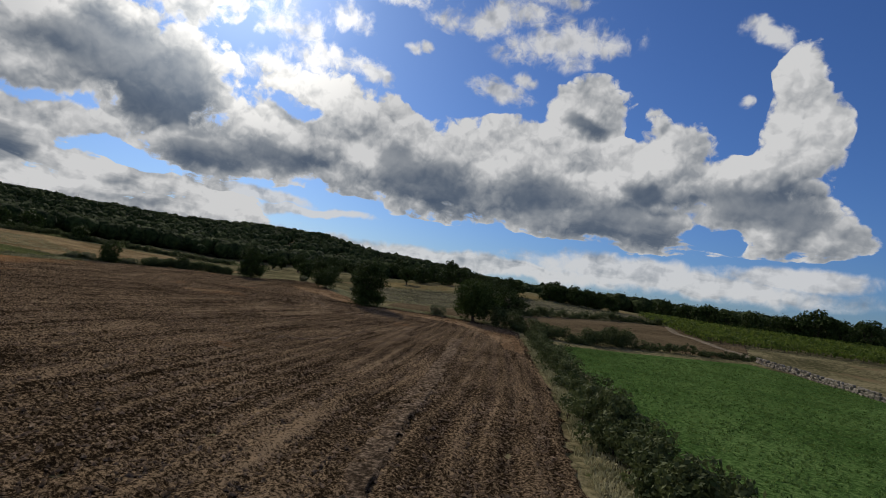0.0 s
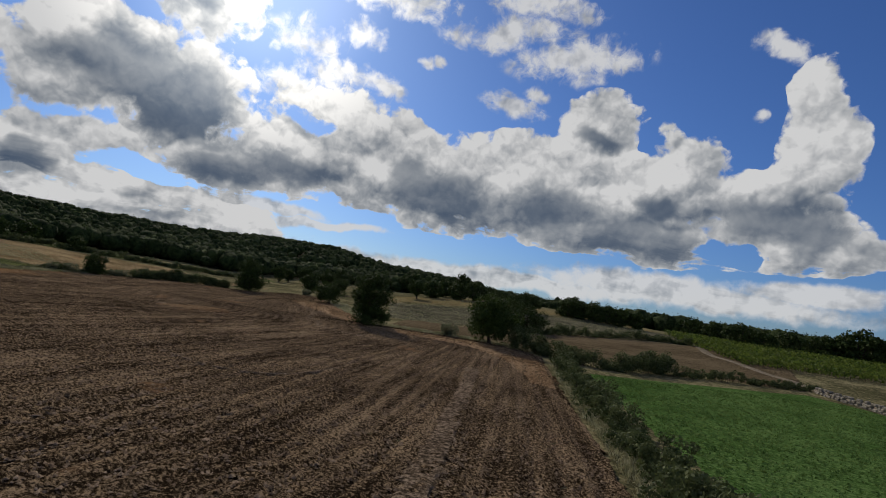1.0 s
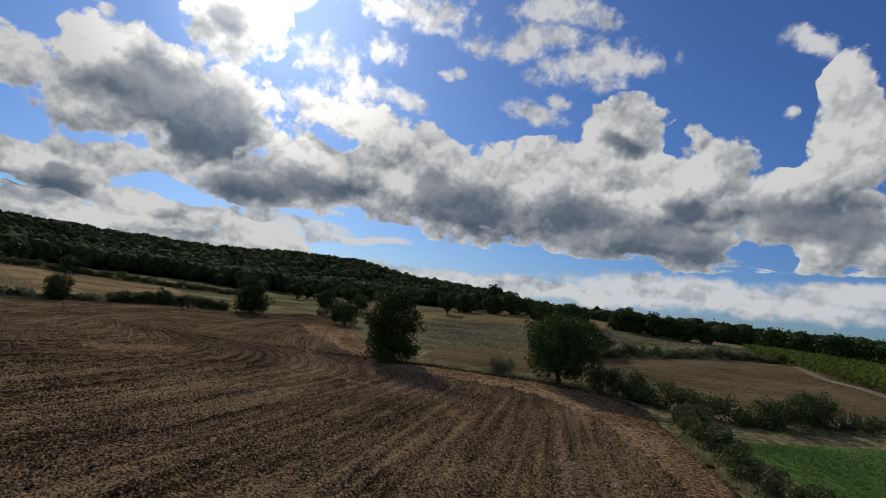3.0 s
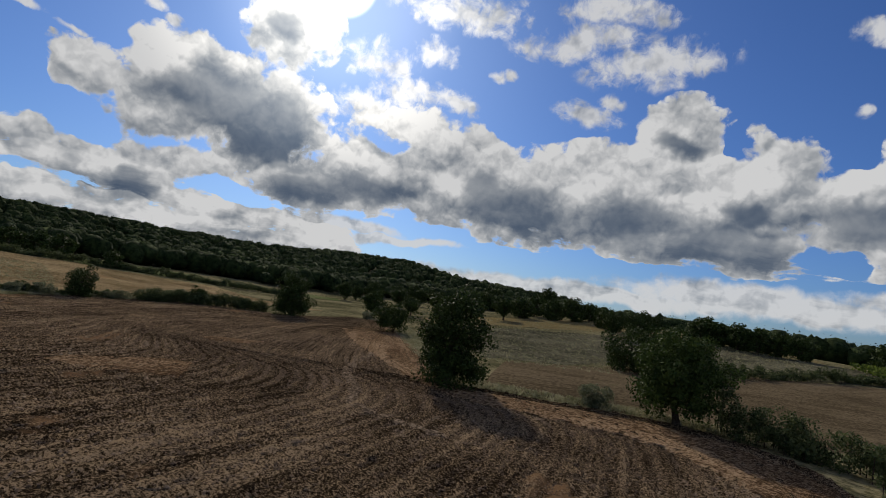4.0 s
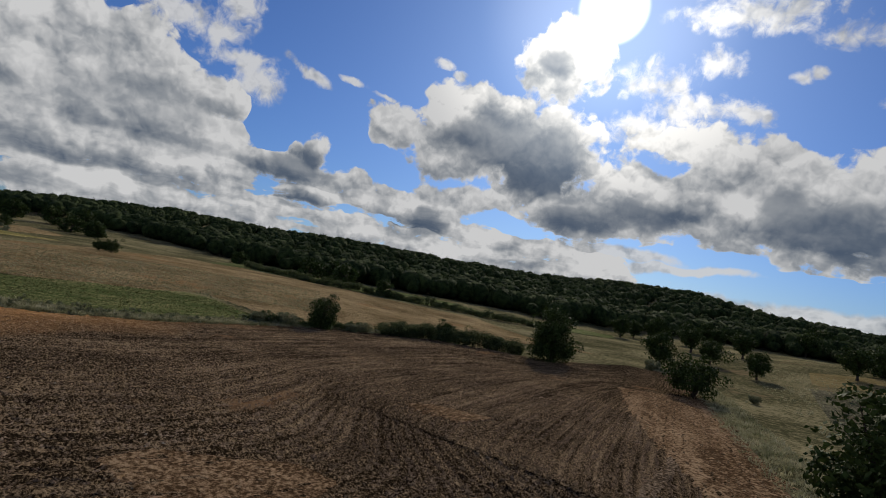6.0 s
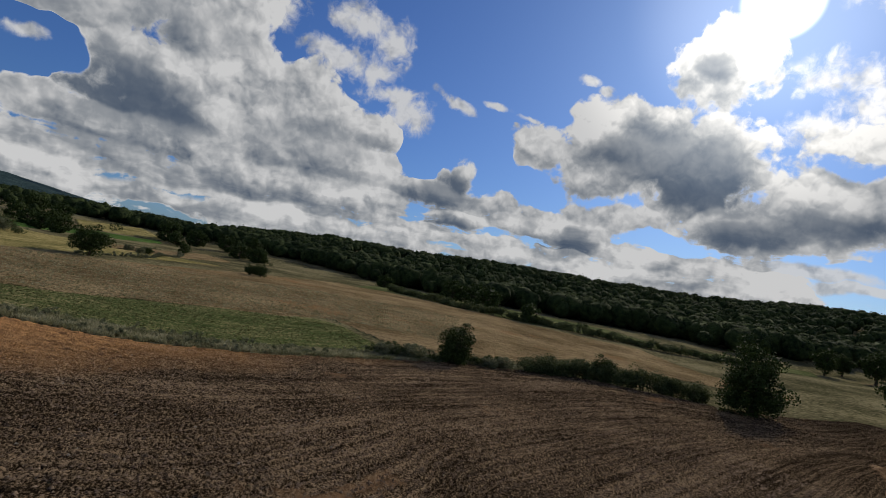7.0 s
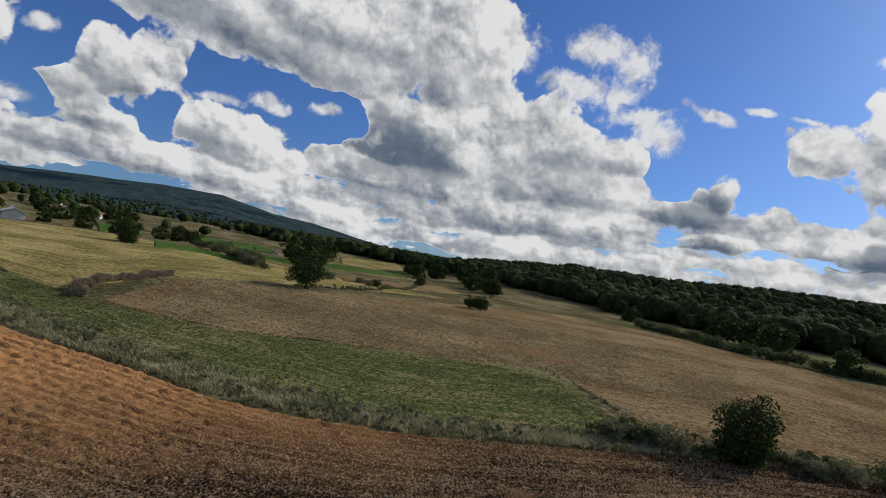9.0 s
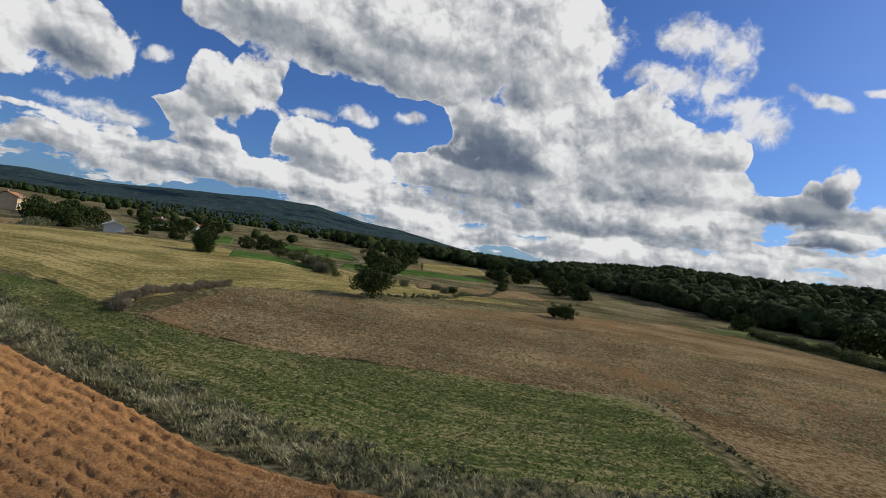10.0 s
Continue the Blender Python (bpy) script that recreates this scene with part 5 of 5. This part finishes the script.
def house(label, long, deep, tall, x, y, turn, plaster=M_PLASTER, roof_mat=M_TILE, rows=1):
    """A gabled farmhouse: walls, tiled roof with eaves, shuttered windows and a door on its long sides."""
    root = tagged(new("farmhouse"), label, "house")
    l, d, ridge = long / 2, deep / 2, tall + deep * 0.22
    bm = bmesh.new()
    box(bm, -l, -d, -1.0, l, d, tall)
    g = [bm.verts.new(c) for c in ((-l, -d, tall), (-l, d, tall), (-l, 0, ridge), (l, -d, tall), (l, d, tall), (l, 0, ridge))]
    for f in ((0, 2, 1), (3, 4, 5)):
        bm.faces.new([g[i] for i in f])
    part("wall", from_bm("wall", bm, plaster), root)
    bm = bmesh.new()
    for s in (-1, 1):
        e = 0.5
        c = [(-l - e, s * (d + e), tall - 0.12), (l + e, s * (d + e), tall - 0.12), (l + e, 0, ridge + 0.06), (-l - e, 0, ridge + 0.06)]
        lo = [bm.verts.new(v) for v in c]
        hi = [bm.verts.new((v[0], v[1], v[2] + 0.2)) for v in c]
        for f in ([lo[3], lo[2], lo[1], lo[0]], hi, *([lo[i], lo[(i + 1) % 4], hi[(i + 1) % 4], hi[i]] for i in range(4))):
            bm.faces.new(f)
    bmesh.ops.recalc_face_normals(bm, faces=bm.faces[:])
    roof = part("roof", from_bm("roof", bm, roof_mat), root)
    bm = bmesh.new()
    box(bm, l * 0.4, -0.9, ridge - 0.7, l * 0.4 + 0.7, -0.3, ridge + 0.8)
    part("chimney", from_bm("chimney", bm, plaster), roof)
    count = max(2, int(long / 3.2))
    for s in (-1, 1):
        for level in range(rows):
            for k in range(count):
                wx, wz = -l + (k + 0.5) * long / count, 1.0 + 2.7 * level
                bm = bmesh.new()
                box(bm, wx - 0.45, s * d - 0.05, wz, wx + 0.45, s * d + 0.05, wz + 1.3)
                win = part("window", from_bm("window", bm, M_GLASS), root)
                for h in (-1, 1):
                    bm = bmesh.new()
                    box(bm, wx + h * 0.7 - 0.22, s * (d + 0.02) - 0.06, wz, wx + h * 0.7 + 0.22, s * (d + 0.02) + 0.06, wz + 1.3)
                    part("shutter", from_bm("shutter", bm, M_SHUTTER), win)
    root.matrix_basis = pose(x, y, high(x, y), 0, 0, turn)
    return root


house("ochre farmhouse with a tiled gable roof among trees", 10.5, 6.8, 4.2, -246.9, -69.9, 20, rows=2)
house("long farmhouse with a red tile roof among trees", 12.8, 6, 2.5, -256.8, -60.3, 35)
house("low white farm shed with a pale roof", 11.2, 5.2, 2, -206.9, -10.6, 30, M_SHEET, M_SHEET)
house("small white house on the plain", 6.8, 5.2, 2.5, -281.7, -32.8, 60, M_SHEET, M_TILE)
house("small white house on the plain", 6, 5.2, 2.4, -295, -24.7, 10, M_SHEET, M_TILE)
house("low farm shed with a pale sheet roof", 15, 4.5, 1.8, -224.8, -31.7, 25, M_PLASTER, M_SHEET)


# verge, clods and low growth near the path
rng = np.random.default_rng(77)
edge_a = ((-93, 30.4), (-76.5, 55.3), (-70, 65.6), (-65.4, 72.7), (-63.2, 81.4), (-63.4, 92.6), (-63.1, 103.7), (-60.3, 112.8))
edge_b = ((-97.3, 33.8), (-79, 57), (-73.1, 66.3), (-68.8, 73.8), (-65.8, 81.4), (-65.9, 92.4), (-65.9, 103.5), (-63.3, 113.6))
tufts("verge_grass", "tall grey-green and straw grass along the field verge", band_spots(rng, edge_a, edge_b, 9000), 0.40, M_GRASS, 1, 6, 0.28, 0.03)
hedge("verge_bushes", "low grey-green weeds along the field verge", edge_b, 0.5, 1.4, M_SAGE, 61, 8, 0.06, 45, 0.7)
hedge("verge_bushes", "low grey brambles in the field verge", [((a[0] * 0.6 + b[0] * 0.4), (a[1] * 0.6 + b[1] * 0.4)) for a, b in zip(edge_a, edge_b)], 0.5, 1.3, M_SAGE, 62, 6, 0.07, 45, 0.8)
east_a = ((1.1, 2.9), (2, 16.7), (3.8, 29), (5.1, 41), (6.2, 53.1), (7.7, 66.4))
east_b = ((2.8, 2.8), (3.4, 16.7), (5.2, 28.9), (6.5, 40.9), (7.7, 52.9), (9.4, 67.3))
tufts("verge_grass", "dry straw grass between ploughed field and hedge", band_spots(rng, east_a, east_b, 3500), 0.3, M_GRASS, 2, 5, 0.16, 0.025)
north_a = ((7.6, 76), (2.6, 79.2), (-4.2, 79.6), (-9.5, 80), (-14.2, 81.5), (-20.5, 100), (-26.8, 120.3), (-34.5, 141))
north_b = ((9.5, 79), (3, 81.6), (-4, 82), (-8.5, 82.4), (-11.2, 84), (-17, 102), (-23.3, 121.5), (-31, 142))
tufts("verge_grass", "rough dry grass at the far edge of the ploughed field", band_spots(rng, north_a, north_b, 4500), 0.35, M_GRASS, 3, 5, 0.16, 0.03)
tufts("dry_weeds", "dry weeds scattered over the fallow field", band_spots(rng, ((-85.2, 61.9), (-82.7, 74), (-82.9, 86.8), (-82.7, 97.4), (-75.2, 109.9)), ((-106, 61), (-110.5, 72.5), (-109.8, 88.3), (-107.7, 109.5), (-97.8, 129.3)), 8000), 0.22, M_GRASS, 6, 4, 0.25, 0.04)
tufts("dry_weeds", "dry grass and weeds on the slope behind the field", band_spots(rng, ((-11.9, 97.9), (0.6, 105.8), (18.1, 119.1), (37.2, 135.5)), ((-31.8, 180.9), (-6.5, 190.7), (28.1, 215.5), (56.7, 178.3)), 5000), 0.3, M_GRASS, 7, 4, 0.3, 0.05)

tufts("alfalfa_plants", "leafy green alfalfa plants standing in the field", band_spots(rng, ((6.4, 13.9), (7.8, 30.7), (8.8, 40.1), (10, 51.6), (11.3, 64.4)), ((45.3, 10.4), (44.1, 26.3), (43.4, 35), (42.6, 49.9), (40.6, 70.8)), 13000), 0.16, M_CROP, 8, 4, 0.2, 0.045)
tufts("crop_plants", "low green crop plants in the strip", band_spots(rng, ((-84.2, 47.7), (-74, 63.3), (-67.4, 76), (-65.8, 89.4), (-67.7, 96.5)), ((-91, 49.6), (-83.5, 65.8), (-82, 82.3), (-81.9, 90), (-78.4, 96)), 8000), 0.14, M_ROWCROP, 9, 4, 0.2, 0.04)


def clods(name, label, spots, mat, seed):
    """Broken lumps of earth, each of its own shape, sunk in the soil."""
    rng = np.random.default_rng(seed)
    n = len(spots)
    size = (0.024 + 0.06 * rng.uniform(0, 1, n) ** 2.0) * np.interp(spots[:, 0] + 0.4 * (spots[:, 1] - 70), (-64, -54), (0.45, 1.0))
    base = np.array([(1, 0, 0), (0, 1, 0), (-1, 0, 0), (0, -1, 0), (0, 0, 0.9)], float)
    v = base[None] * rng.uniform(0.6, 1.35, (n, 5, 1)) + rng.normal(0, 0.18, (n, 5, 3)) * (1, 1, 0.4)
    a = rng.uniform(0, 6.28, n)
    c, s = np.cos(a)[:, None], np.sin(a)[:, None]
    v = np.stack([v[..., 0] * c * 1.3 - v[..., 1] * s, v[..., 0] * s * 1.3 + v[..., 1] * c, v[..., 2]], -1) * size[:, None, None]
    v += np.c_[spots, ground(spots[:, 0], spots[:, 1]) + 0.11][:, None]
    f = np.array([(0, 1, 4), (1, 2, 4), (2, 3, 4), (3, 0, 4)])
    return tagged(new(name, mesh_of(name, v.reshape(-1, 3), (f[None] + 5 * np.arange(n)[:, None, None]).reshape(-1, 3), mat)), label, "soil", kind="stuff")


spots = band_spots(rng, ((-1.4, -8.6), (1.1, 16.8), (3, 29), (4.2, 41), (5.4, 53.2), (6.3, 66.1), (-1.9, 72.8), (-10.9, 75.7), (-20.5, 98.1)),
                   ((-47.6, -7.6), (-61.2, 17.1), (-73.8, 35.5), (-72.7, 54.8), (-67.3, 65.6), (-63.5, 72.7), (-61.6, 81.4), (-61.7, 93), (-58.4, 110.9)), 240000)
clods("clods", "loose clods of brown earth lying on the ploughed soil", spots, M_CLOD, 3)
pebbles = band_spots(rng, ((-32, 29.4), (-35.5, 60.4), (-28, 78.2)), ((-69.7, 50.7), (-63.5, 69), (-60.4, 87.9)), 500)
clods("pebbles", "small pale stones lying on the ploughed soil", pebbles, M_STONE, 9)
